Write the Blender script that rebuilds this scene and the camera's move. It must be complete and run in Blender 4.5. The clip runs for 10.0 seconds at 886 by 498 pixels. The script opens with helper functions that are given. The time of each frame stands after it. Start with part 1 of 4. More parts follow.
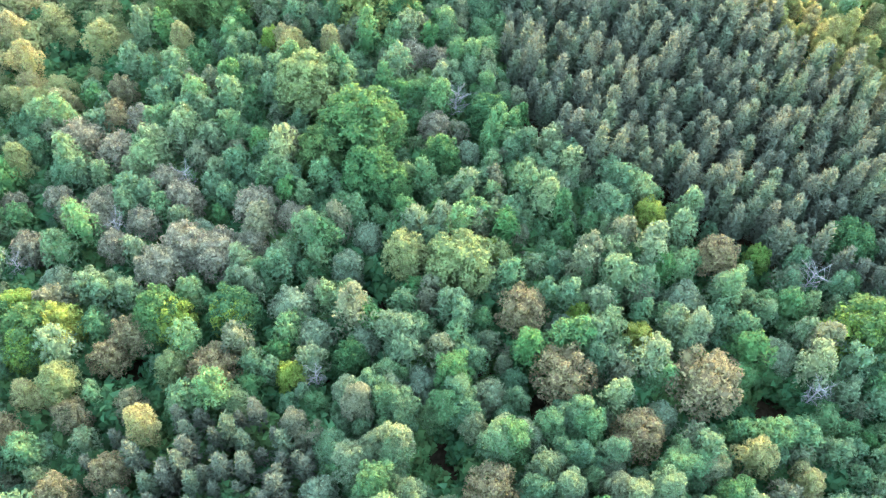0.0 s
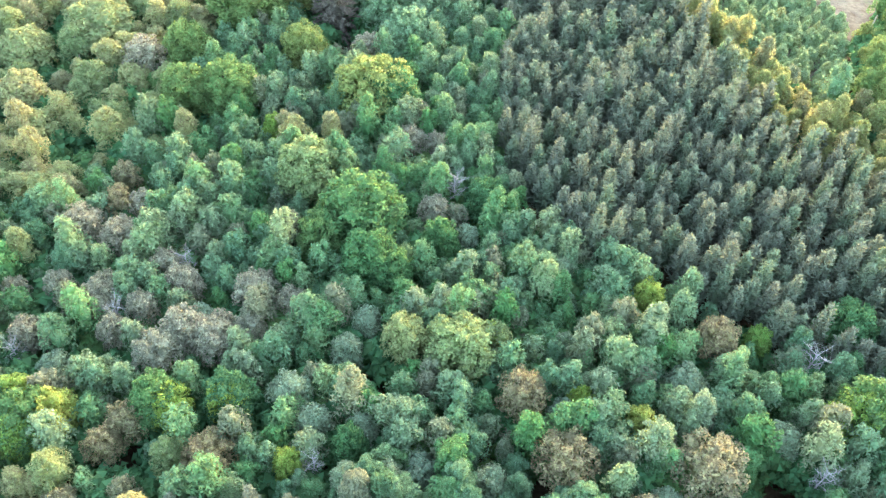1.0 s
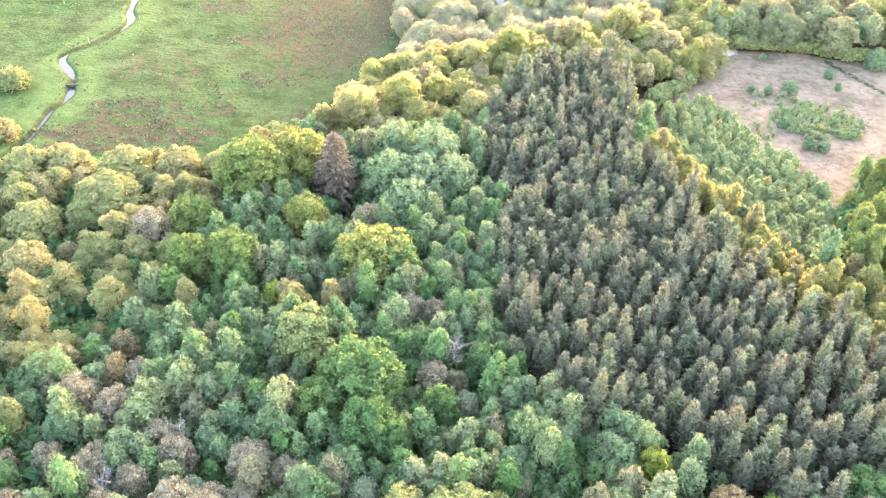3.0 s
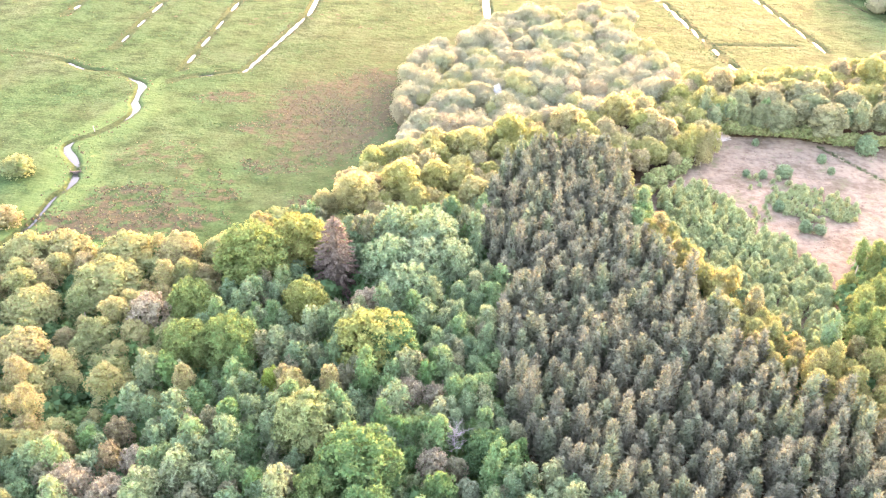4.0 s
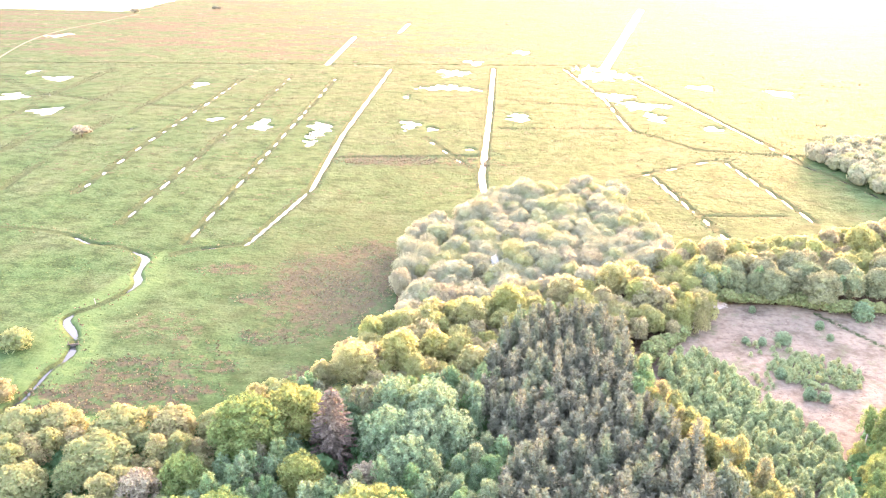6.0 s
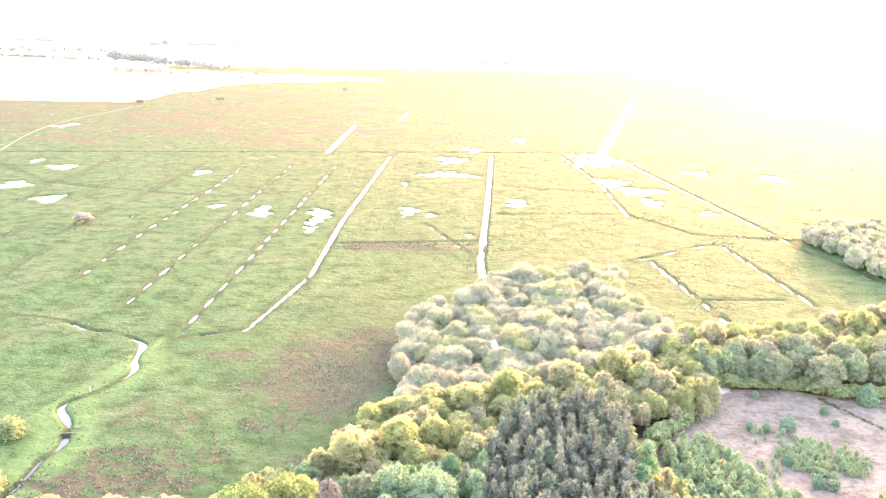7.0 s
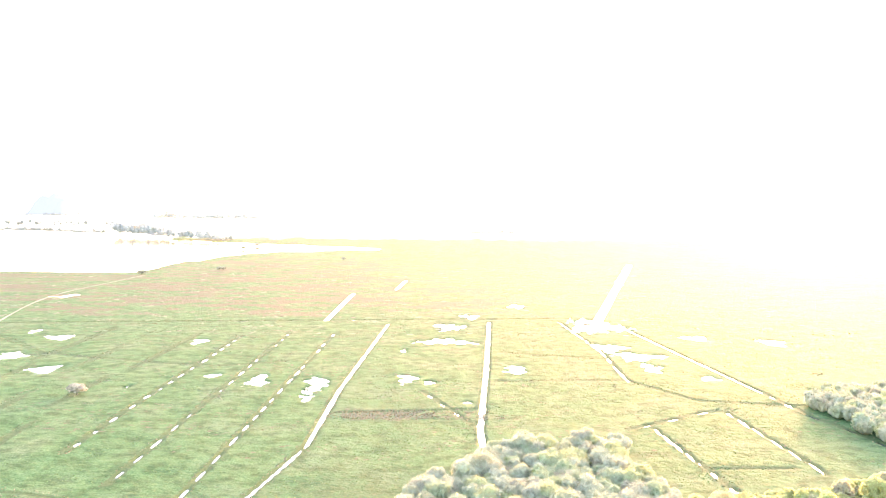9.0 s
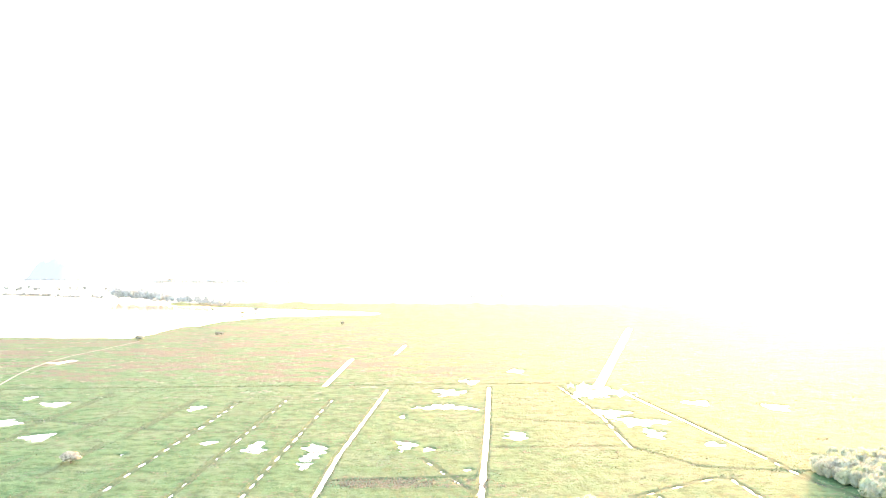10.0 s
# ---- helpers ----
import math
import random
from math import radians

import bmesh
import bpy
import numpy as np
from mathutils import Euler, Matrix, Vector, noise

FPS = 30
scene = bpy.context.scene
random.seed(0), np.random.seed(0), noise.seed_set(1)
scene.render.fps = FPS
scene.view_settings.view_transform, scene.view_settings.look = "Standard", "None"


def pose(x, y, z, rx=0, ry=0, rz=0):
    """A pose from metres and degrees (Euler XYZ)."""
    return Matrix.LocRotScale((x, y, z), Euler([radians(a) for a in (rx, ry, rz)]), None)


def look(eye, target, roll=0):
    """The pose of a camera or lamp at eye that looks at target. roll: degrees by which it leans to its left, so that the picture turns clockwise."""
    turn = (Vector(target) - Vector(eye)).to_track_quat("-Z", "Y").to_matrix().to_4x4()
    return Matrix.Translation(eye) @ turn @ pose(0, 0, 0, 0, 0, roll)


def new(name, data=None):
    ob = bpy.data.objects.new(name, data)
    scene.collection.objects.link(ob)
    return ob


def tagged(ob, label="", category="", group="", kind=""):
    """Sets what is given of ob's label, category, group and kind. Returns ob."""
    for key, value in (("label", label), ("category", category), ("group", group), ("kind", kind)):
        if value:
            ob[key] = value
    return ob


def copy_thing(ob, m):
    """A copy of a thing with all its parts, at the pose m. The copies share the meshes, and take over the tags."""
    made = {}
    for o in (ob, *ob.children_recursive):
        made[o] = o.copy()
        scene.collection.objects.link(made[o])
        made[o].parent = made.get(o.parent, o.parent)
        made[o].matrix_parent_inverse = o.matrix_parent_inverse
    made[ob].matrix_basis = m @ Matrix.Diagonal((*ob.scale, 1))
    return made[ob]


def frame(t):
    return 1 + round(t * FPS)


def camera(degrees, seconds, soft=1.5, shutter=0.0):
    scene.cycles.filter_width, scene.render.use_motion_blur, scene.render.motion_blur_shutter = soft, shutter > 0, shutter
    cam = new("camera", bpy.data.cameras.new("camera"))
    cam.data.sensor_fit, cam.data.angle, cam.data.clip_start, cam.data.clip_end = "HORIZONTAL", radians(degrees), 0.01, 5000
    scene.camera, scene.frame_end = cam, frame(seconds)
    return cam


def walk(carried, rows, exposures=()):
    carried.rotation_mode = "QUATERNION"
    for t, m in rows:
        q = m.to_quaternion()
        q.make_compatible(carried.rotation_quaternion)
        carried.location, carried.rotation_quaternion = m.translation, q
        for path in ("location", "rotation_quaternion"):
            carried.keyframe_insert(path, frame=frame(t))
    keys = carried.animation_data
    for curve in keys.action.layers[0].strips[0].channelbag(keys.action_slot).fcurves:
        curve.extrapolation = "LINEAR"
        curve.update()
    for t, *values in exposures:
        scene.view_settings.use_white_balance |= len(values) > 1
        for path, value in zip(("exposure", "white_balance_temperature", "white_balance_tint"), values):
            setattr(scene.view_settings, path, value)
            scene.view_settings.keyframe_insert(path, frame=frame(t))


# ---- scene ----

EYE = 105.0
cam = camera(55.56, 10.0, soft=1.2)
# seconds, yaw, pitch, roll: the camera hovers in one place and tilts up
ROWS = [
    (0.0, -1.374, -54.732, 3.580), (0.5, -1.128, -51.917, 3.261), (1.0, -0.923, -49.133, 3.012), (1.5, -0.718, -46.328, 2.725),
    (2.0, -0.535, -43.518, 2.489), (2.5, -0.417, -40.690, 2.303), (4.0, -0.129, -32.135, 1.787), (4.5, -0.066, -29.275, 1.631),
    (5.0, 0.000, -26.393, 1.451), (5.5, 0.065, -23.512, 1.331), (7.0, 0.163, -14.822, 0.970), (7.5, 0.179, -11.956, 0.823),
    (8.0, 0.184, -9.104, 0.707), (8.5, 0.194, -6.287, 0.609), (9.0, 0.171, -3.484, 0.441), (9.5, 0.159, -0.654, 0.325),
    (10.0, 0.139, 0.882, 0.222),
]
EXPOSURES = [(0.0, 4.72, 6350, 8), (2.5, 4.92, 7050, 24), (4.0, 5.14, 7750, 44), (4.5, 5.15, 7700, 45), (5.5, 5.14, 7450, 46), (7.5, 5.12, 6950, 40), (9.0, 5.08, 6800, 35), (10.0, 5.10, 6650, 31)]
walk(cam, [(t, pose(0, 0, EYE, 0, 0, yaw) @ pose(0, 0, 0, 90 + pitch) @ pose(0, 0, 0, 0, 0, roll)) for t, yaw, pitch, roll in ROWS], EXPOSURES)

# ---- light: low evening sun ahead and to the right, clear sky ----
SUN_AZIMUTH, SUN_HEIGHT = 25.0, 6.0
world = bpy.data.worlds.new("world")
scene.world = world
world.use_nodes = True
sky = world.node_tree.nodes.new("ShaderNodeTexSky")
sky.sky_type, sky.sun_disc = "NISHITA", False
sky.sun_elevation, sky.sun_rotation = radians(SUN_HEIGHT), radians(SUN_AZIMUTH)
sky.air_density, sky.dust_density, sky.ozone_density = 1.0, 2.0, 1.0
world.node_tree.links.new(sky.outputs["Color"], world.node_tree.nodes["Background"].inputs["Color"])
world.node_tree.nodes["Background"].inputs["Strength"].default_value = 0.15
sun = new("sun", bpy.data.lights.new("sun", "SUN"))
sun.data.energy, sun.data.angle, sun.data.color = 0.44, radians(4.0), (1.0, 0.74, 0.42)
a, e = radians(SUN_AZIMUTH), radians(SUN_HEIGHT)
sun.matrix_world = look((300 * math.sin(a) * math.cos(e), 300 * math.cos(a) * math.cos(e), 300 * math.sin(e)), (0, 0, 0))


# ---- materials ----
def material(name, rough=0.8, spec=0.3):
    m = bpy.data.materials.new(name)
    m.use_nodes = True
    b = m.node_tree.nodes["Principled BSDF"]
    b.inputs["Roughness"].default_value, b.inputs["Specular IOR Level"].default_value = rough, spec
    return m, m.node_tree, b


def node(tree, kind, **values):
    n = tree.nodes.new(kind)
    for k, v in values.items():
        n.inputs[k].default_value = v
    return n


def ramp(tree, fac, stops):
    r = tree.nodes.new("ShaderNodeValToRGB")
    while len(r.color_ramp.elements) < len(stops):
        r.color_ramp.elements.new(0.5)
    for el, (p, c) in zip(r.color_ramp.elements, stops):
        el.position, el.color = p, (*c, 1)
    tree.links.new(fac, r.inputs["Fac"])
    return r.outputs["Color"]


def math_node(tree, op, x, y):
    n = tree.nodes.new("ShaderNodeMath")
    n.operation = op
    for i, v in enumerate((x, y)):
        if isinstance(v, (int, float)):
            n.inputs[i].default_value = v
        else:
            tree.links.new(v, n.inputs[i])
    return n.outputs[0]


def blend(tree, fac, c1, c2, how="MIX"):
    n = tree.nodes.new("ShaderNodeMix")
    n.data_type, n.blend_type = "RGBA", how
    for sock, v in ((n.inputs["Factor"], fac), (n.inputs["A"], c1), (n.inputs["B"], c2)):
        if isinstance(v, (int, float)):
            sock.default_value = v
        elif isinstance(v, tuple):
            sock.default_value = (*v, 1)
        else:
            tree.links.new(v, sock)
    return n.outputs["Result"]


def foliage(name, stops, through_light=0.35, mottle=0.62):
    """Leaves: a tint for each tree, finer variation from leaf to leaf, and light that passes through them."""
    m, tree, b = material(name, 0.8, 0.1)
    info, attr, geo = tree.nodes.new("ShaderNodeObjectInfo"), tree.nodes.new("ShaderNodeAttribute"), tree.nodes.new("ShaderNodeNewGeometry")
    attr.attribute_name = "tint"
    pick = math_node(tree, "FRACT", math_node(tree, "ADD", info.outputs["Random"], attr.outputs["Fac"]), 0)
    base = ramp(tree, pick, stops)
    grain = node(tree, "ShaderNodeTexNoise", Scale=0.9, Detail=3.0)
    tree.links.new(geo.outputs["Position"], grain.inputs["Vector"])
    vary = math_node(tree, "ADD", math_node(tree, "MULTIPLY", geo.outputs["Random Per Island"], 0.95), math_node(tree, "MULTIPLY", grain.outputs["Fac"], 0.9))
    value = math_node(tree, "ADD", math_node(tree, "MULTIPLY", vary, mottle), 1.0 - 0.93 * mottle)
    hsv = node(tree, "ShaderNodeHueSaturation")
    tree.links.new(base, hsv.inputs["Color"])
    tree.links.new(value, hsv.inputs["Value"])
    tree.links.new(math_node(tree, "ADD", math_node(tree, "MULTIPLY", geo.outputs["Random Per Island"], 0.05), 0.475), hsv.inputs["Hue"])
    tree.links.new(hsv.outputs["Color"], b.inputs["Base Color"])
    thin = tree.nodes.new("ShaderNodeBsdfTranslucent")
    tree.links.new(hsv.outputs["Color"], thin.inputs["Color"])
    mix = node(tree, "ShaderNodeMixShader", Fac=through_light)
    tree.links.new(b.outputs[0], mix.inputs[1])
    tree.links.new(thin.outputs[0], mix.inputs[2])
    tree.links.new(mix.outputs[0], tree.nodes["Material Output"].inputs["Surface"])
    return m


def bark(name, c1, c2, scale):
    m, tree, b = material(name, 0.9, 0.2)
    n = node(tree, "ShaderNodeTexNoise", Scale=scale, Detail=4.0)
    tree.links.new(ramp(tree, n.outputs["Fac"], [(0.35, c1), (0.65, c2)]), b.inputs["Base Color"])
    return m


BIRCH = foliage("birch_leaves", [(0.0, (0.115, 0.212, 0.116)), (0.18, (0.17, 0.252, 0.15)), (0.32, (0.10, 0.212, 0.08)), (0.42, (0.132, 0.234, 0.12)), (0.55, (0.20, 0.255, 0.16)), (0.66, (0.14, 0.252, 0.115)), (0.8, (0.225, 0.285, 0.16)), (0.88, (0.20, 0.21, 0.14)), (1.0, (0.132, 0.227, 0.12))], 0.5)
LIGHT = foliage("light_leaves", [(0.0, (0.23, 0.32, 0.165)), (0.6, (0.275, 0.35, 0.18)), (0.9, (0.30, 0.355, 0.17)), (1.0, (0.42, 0.40, 0.17))], 0.45)
OAK = foliage("oak_leaves", [(0.0, (0.075, 0.165, 0.075)), (0.5, (0.09, 0.185, 0.078)), (1.0, (0.12, 0.20, 0.08))], 0.5)
LIME = foliage("lime_green_leaves", [(0.0, (0.19, 0.30, 0.085)), (0.5, (0.25, 0.34, 0.085)), (1.0, (0.31, 0.35, 0.11))], 0.55)
BLOSSOM = foliage("blossom", [(0.0, (0.42, 0.47, 0.48)), (1.0, (0.50, 0.54, 0.54))], 0.3)
HOARY = foliage("hoary_leaves", [(0.0, (0.21, 0.275, 0.19)), (1.0, (0.26, 0.32, 0.20))], 0.5)
BRONZE = foliage("bronze_leaves", [(0.0, (0.235, 0.222, 0.14)), (0.5, (0.285, 0.24, 0.14)), (1.0, (0.225, 0.23, 0.145))], 0.5)
GREY = foliage("grey_twigs", [(0.0, (0.235, 0.235, 0.17)), (1.0, (0.28, 0.26, 0.19))], 0.4)
OLIVE = foliage("olive_leaves", [(0.0, (0.20, 0.26, 0.12)), (1.0, (0.25, 0.28, 0.13))], 0.45)
PINE = foliage("pine_needles", [(0.0, (0.134, 0.158, 0.112)), (0.5, (0.148, 0.163, 0.122)), (1.0, (0.13, 0.177, 0.112))], 0.25, 0.48)
SPRUCE = foliage("spruce_needles", [(0.0, (0.115, 0.098, 0.078)), (1.0, (0.14, 0.12, 0.096))], 0.15)
SILVER = foliage("silver_leaves", [(0.0, (0.165, 0.258, 0.15)), (1.0, (0.205, 0.285, 0.17))], 0.45)
WILLOW = foliage("willow_leaves", [(0.0, (0.285, 0.32, 0.215)), (0.4, (0.35, 0.36, 0.255)), (0.6, (0.32, 0.305, 0.21)), (0.8, (0.275, 0.325, 0.20)), (1.0, (0.34, 0.355, 0.18))], 0.6, 0.32)
# pale yellow-green that carries the low sun on edge crowns in its colour
SUN_PALE = foliage("sun_pale_leaves", [(0.0, (0.20, 0.258, 0.124)), (0.5, (0.262, 0.29, 0.14)), (0.8, (0.315, 0.30, 0.152)), (1.0, (0.285, 0.28, 0.162))], 0.55, 0.5)
# golden leaf colour that includes the gold of low sunlight
SUN_GOLD = foliage("sun_gold_leaves", [(0.0, (0.315, 0.35, 0.155)), (0.3, (0.385, 0.395, 0.175)), (0.55, (0.37, 0.345, 0.22)), (0.75, (0.325, 0.365, 0.15)), (1.0, (0.345, 0.33, 0.21))], 0.68, 0.45)
# backlit gold of the strip beside the pines, painted as leaf colour
SUN_GILT = foliage("sun_gilt_leaves", [(0.0, (0.22, 0.265, 0.12)), (0.5, (0.305, 0.32, 0.135)), (0.8, (0.345, 0.325, 0.155)), (1.0, (0.235, 0.245, 0.14))], 0.6)
# darker olive with the shade of the heath-edge trees put into the colour
SHADY = foliage("shady_leaves", [(0.0, (0.145, 0.185, 0.105)), (0.5, (0.19, 0.21, 0.125)), (0.8, (0.24, 0.235, 0.14)), (1.0, (0.16, 0.205, 0.115))], 0.4)
# oak green made yellower for the sun on tops and tips
SUN_EDGE = foliage("sun_edge_leaves", [(0.0, (0.14, 0.22, 0.085)), (0.5, (0.175, 0.24, 0.09)), (1.0, (0.24, 0.275, 0.10))], 0.55)
YOUNG = foliage("young_leaves", [(0.0, (0.075, 0.175, 0.075)), (0.6, (0.095, 0.20, 0.085)), (1.0, (0.13, 0.22, 0.08))], 0.5)
RUSH = foliage("rush_blades", [(0.0, (0.14, 0.112, 0.068)), (0.5, (0.175, 0.14, 0.085)), (1.0, (0.105, 0.108, 0.055))], 0.3)
TUSSOCK = foliage("grass_blades", [(0.0, (0.055, 0.10, 0.032)), (1.0, (0.085, 0.12, 0.05))], 0.2)
HEATHER = foliage("heather_sprigs", [(0.0, (0.16, 0.12, 0.085)), (0.7, (0.22, 0.18, 0.14)), (1.0, (0.14, 0.16, 0.08))], 0.3)
# pale grey leaves: distance haze is mixed into their colour
HAZED_HEDGE = foliage("hazed_hedge_leaves", [(0.0, (0.27, 0.285, 0.25)), (1.0, (0.30, 0.31, 0.275))], 0.2)
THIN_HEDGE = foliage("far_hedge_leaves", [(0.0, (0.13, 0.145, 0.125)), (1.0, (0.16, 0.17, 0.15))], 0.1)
SCRUBBY = foliage("marsh_scrub_sprigs", [(0.0, (0.07, 0.098, 0.045)), (1.0, (0.115, 0.108, 0.07))], 0.25)
BIRCH_BARK = bark("birch_bark", (0.30, 0.27, 0.23), (0.60, 0.57, 0.52), 3.0)
BROWN_BARK = bark("brown_bark", (0.06, 0.045, 0.03), (0.16, 0.12, 0.09), 4.0)
DEAD_BARK = bark("dead_bark", (0.22, 0.21, 0.20), (0.36, 0.34, 0.33), 4.0)


def ground_material():
    m, tree, b = material("ground", 0.95, 0.055)
    coord = tree.nodes.new("ShaderNodeNewGeometry").outputs["Position"]
    def noise_of(scale, detail=4.0):
        n = node(tree, "ShaderNodeTexNoise", Scale=scale, Detail=detail, Roughness=0.6)
        tree.links.new(coord, n.inputs["Vector"])
        return n.outputs["Fac"]
    def cover(name):
        n = tree.nodes.new("ShaderNodeAttribute")
        n.attribute_name = name
        return n.outputs["Fac"]
    def mask(name, scale, lo, hi):
        s = math_node(tree, "ADD", cover(name), math_node(tree, "MULTIPLY", math_node(tree, "SUBTRACT", noise_of(scale, 6.0), 0.5), 1.6))
        r = node(tree, "ShaderNodeMapRange", **{"From Min": lo, "From Max": hi})
        tree.links.new(s, r.inputs["Value"])
        return r.outputs[0]
    grass = ramp(tree, noise_of(0.03), [(0.3, (0.031, 0.076, 0.029)), (0.5, (0.045, 0.088, 0.036)), (0.7, (0.063, 0.093, 0.047))])
    rough = ramp(tree, noise_of(0.13, 6.0), [(0.38, (0.45, 0.5, 0.42)), (0.55, (1.05, 1.03, 1.0)), (0.7, (1.2, 1.15, 1.15))])
    fine = ramp(tree, noise_of(1.3, 6.0), [(0.3, (0.5, 0.55, 0.45)), (0.7, (1.3, 1.25, 1.25))])
    col = blend(tree, 1.0, blend(tree, 0.75, grass, rough, "MULTIPLY"), fine, "MULTIPLY")
    long = tree.nodes.new("ShaderNodeMapping")
    long.inputs["Scale"].default_value = (0.11, 0.24, 0.2)
    tree.links.new(coord, long.inputs["Vector"])
    lines = node(tree, "ShaderNodeTexNoise", Scale=1.0, Detail=7.0, Roughness=0.65)
    tree.links.new(long.outputs[0], lines.inputs["Vector"])
    col = blend(tree, 0.6, col, ramp(tree, lines.outputs["Fac"], [(0.34, (0.62, 0.62, 0.6)), (0.5, (1.0, 1.0, 1.0)), (0.62, (1.12, 1.08, 1.05)), (0.72, (1.15, 0.98, 0.95))]), "MULTIPLY")
    reed = ramp(tree, noise_of(0.6, 6.0), [(0.35, (0.036, 0.034, 0.020)), (0.55, (0.068, 0.058, 0.036)), (0.7, (0.056, 0.064, 0.030))])
    # darker green in two broad ovals near the carr and in far streaks
    dark_green = ramp(tree, noise_of(0.5, 6.0), [(0.3, (0.022, 0.042, 0.016)), (0.7, (0.055, 0.075, 0.032))])
    lush = ramp(tree, noise_of(0.35, 6.0), [(0.3, (0.047, 0.096, 0.031)), (0.7, (0.076, 0.122, 0.048))])
    col = blend(tree, mask("lush", 0.12, 0.4, 1.1), col, lush)
    col = blend(tree, mask("dark_green", 0.25, 0.3, 0.9), col, dark_green)
    col = blend(tree, mask("rush", 0.3, 0.45, 0.58), col, reed)
    moor = ramp(tree, noise_of(0.5, 6.0), [(0.3, (0.11, 0.083, 0.06)), (0.5, (0.168, 0.14, 0.108)), (0.62, (0.195, 0.165, 0.128)), (0.72, (0.12, 0.12, 0.068))])
    worn = ramp(tree, noise_of(0.09, 5.0), [(0.36, (0.55, 0.55, 0.5)), (0.48, (0.95, 0.94, 0.93)), (0.6, (1.2, 1.15, 1.1))])
    green = node(tree, "ShaderNodeMapRange", **{"From Min": 0.56, "From Max": 0.66, "To Max": 0.7})
    tree.links.new(noise_of(0.16, 6.0), green.inputs["Value"])
    moor = blend(tree, green.outputs[0], blend(tree, 0.8, moor, worn, "MULTIPLY"), (0.10, 0.115, 0.06))
    col = blend(tree, mask("heath", 0.25, 0.4, 0.6), col, moor)
    litter = ramp(tree, noise_of(1.0), [(0.3, (0.05, 0.035, 0.02)), (0.7, (0.10, 0.07, 0.045))])
    col = blend(tree, mask("wood", 0.3, 0.4, 0.6), col, litter)
    # overexposed whiteness of the farthest fields, painted into the ground colour
    far_glare = ramp(tree, noise_of(0.01), [(0.3, (0.30, 0.29, 0.18)), (0.7, (0.50, 0.46, 0.34))])
    col = blend(tree, mask("far_glare", 0.02, 0.4, 0.6), col, far_glare)
    sand = ramp(tree, noise_of(0.8), [(0.3, (0.42, 0.38, 0.33)), (0.7, (0.62, 0.58, 0.52))])
    col = blend(tree, mask("sand", 0.4, 0.4, 0.6), col, sand)
    mud = ramp(tree, noise_of(1.5), [(0.3, (0.020, 0.036, 0.014)), (0.7, (0.048, 0.070, 0.028))])
    col = blend(tree, mask("bank", 0.5, 0.35, 0.7), col, mud)
    tree.links.new(col, b.inputs["Base Color"])
    bump = node(tree, "ShaderNodeBump", Strength=0.5, Distance=0.3)
    tree.links.new(noise_of(1.1, 8.0), bump.inputs["Height"])
    lumps = node(tree, "ShaderNodeBump", Strength=0.7, Distance=0.9)
    tree.links.new(noise_of(0.33, 5.0), lumps.inputs["Height"])
    tree.links.new(lumps.outputs[0], bump.inputs["Normal"])
    tree.links.new(bump.outputs[0], b.inputs["Normal"])
    return m


def water_material():
    m, tree, b = material("water", 0.08, 0.25)
    b.inputs["Base Color"].default_value = (0.03, 0.035, 0.03, 1)
    n = node(tree, "ShaderNodeTexNoise", Scale=0.8, Detail=3.0)
    bump = node(tree, "ShaderNodeBump", Strength=0.15, Distance=0.1)
    tree.links.new(n.outputs["Fac"], bump.inputs["Height"])
    tree.links.new(bump.outputs[0], b.inputs["Normal"])
    return m


GROUND, WATER = ground_material(), water_material()


# ---- meshes from arrays ----
def mesh_of(name, verts, quads, tris, mat, tint=None, smooth=False):
    me = bpy.data.meshes.new(name)
    quads, tris = np.asarray(quads, np.int32).reshape(-1, 4), np.asarray(tris, np.int32).reshape(-1, 3)
    me.vertices.add(len(verts))
    me.vertices.foreach_set("co", np.asarray(verts, np.float32).ravel())
    nq, nt = len(quads), len(tris)
    me.loops.add(4 * nq + 3 * nt)
    me.loops.foreach_set("vertex_index", np.concatenate([quads.ravel(), tris.ravel()]))
    me.polygons.add(nq + nt)
    me.polygons.foreach_set("loop_start", np.concatenate([np.arange(nq) * 4, 4 * nq + np.arange(nt) * 3]).astype(np.int32))
    me.polygons.foreach_set("use_smooth", np.full(nq + nt, smooth))
    me.materials.append(mat)
    if tint is not None:
        me.attributes.new("tint", "FLOAT", "POINT").data.foreach_set("value", np.asarray(tint, np.float32))
    me.update(calc_edges=True)
    me.validate()
    return me


def unit(v):
    return v / np.maximum(np.linalg.norm(v, axis=-1, keepdims=True), 1e-9)


ICO = bmesh.new()
bmesh.ops.create_icosphere(ICO, subdivisions=1, radius=1.0)
ICO_V = np.array([v.co[:] for v in ICO.verts])
ICO_F = np.array([[v.index for v in f.verts] for f in ICO.faces])
ICO.free()


def leaves_on(rng, place, normal, size, stretch=1.15, hang=0.0):
    """One leaf-spray at each place, facing its normal; hang: how far its tip droops."""
    n = len(place)
    normal = unit(normal)
    along = np.cross(normal, unit(np.cross(normal, rng.normal(size=(n, 3)))))
    if hang:
        fall = np.array([0, 0, -1.0]) + normal[:, 2:] * normal
        along = unit(along * (1 - hang) + fall * hang)
    side = unit(np.cross(along, normal)) * (0.55 - 0.35 * hang)
    along = along * (1 + 0.7 * hang)
    s = size * rng.uniform(0.6, 1.35, (n, 1))
    tri = np.stack([place - side * s - along * s * 0.35, place + side * s - along * s * 0.35, place + along * s * 0.75 * stretch - normal * s * 0.15], 1)
    return tri.reshape(-1, 3), np.arange(3 * n).reshape(-1, 3)


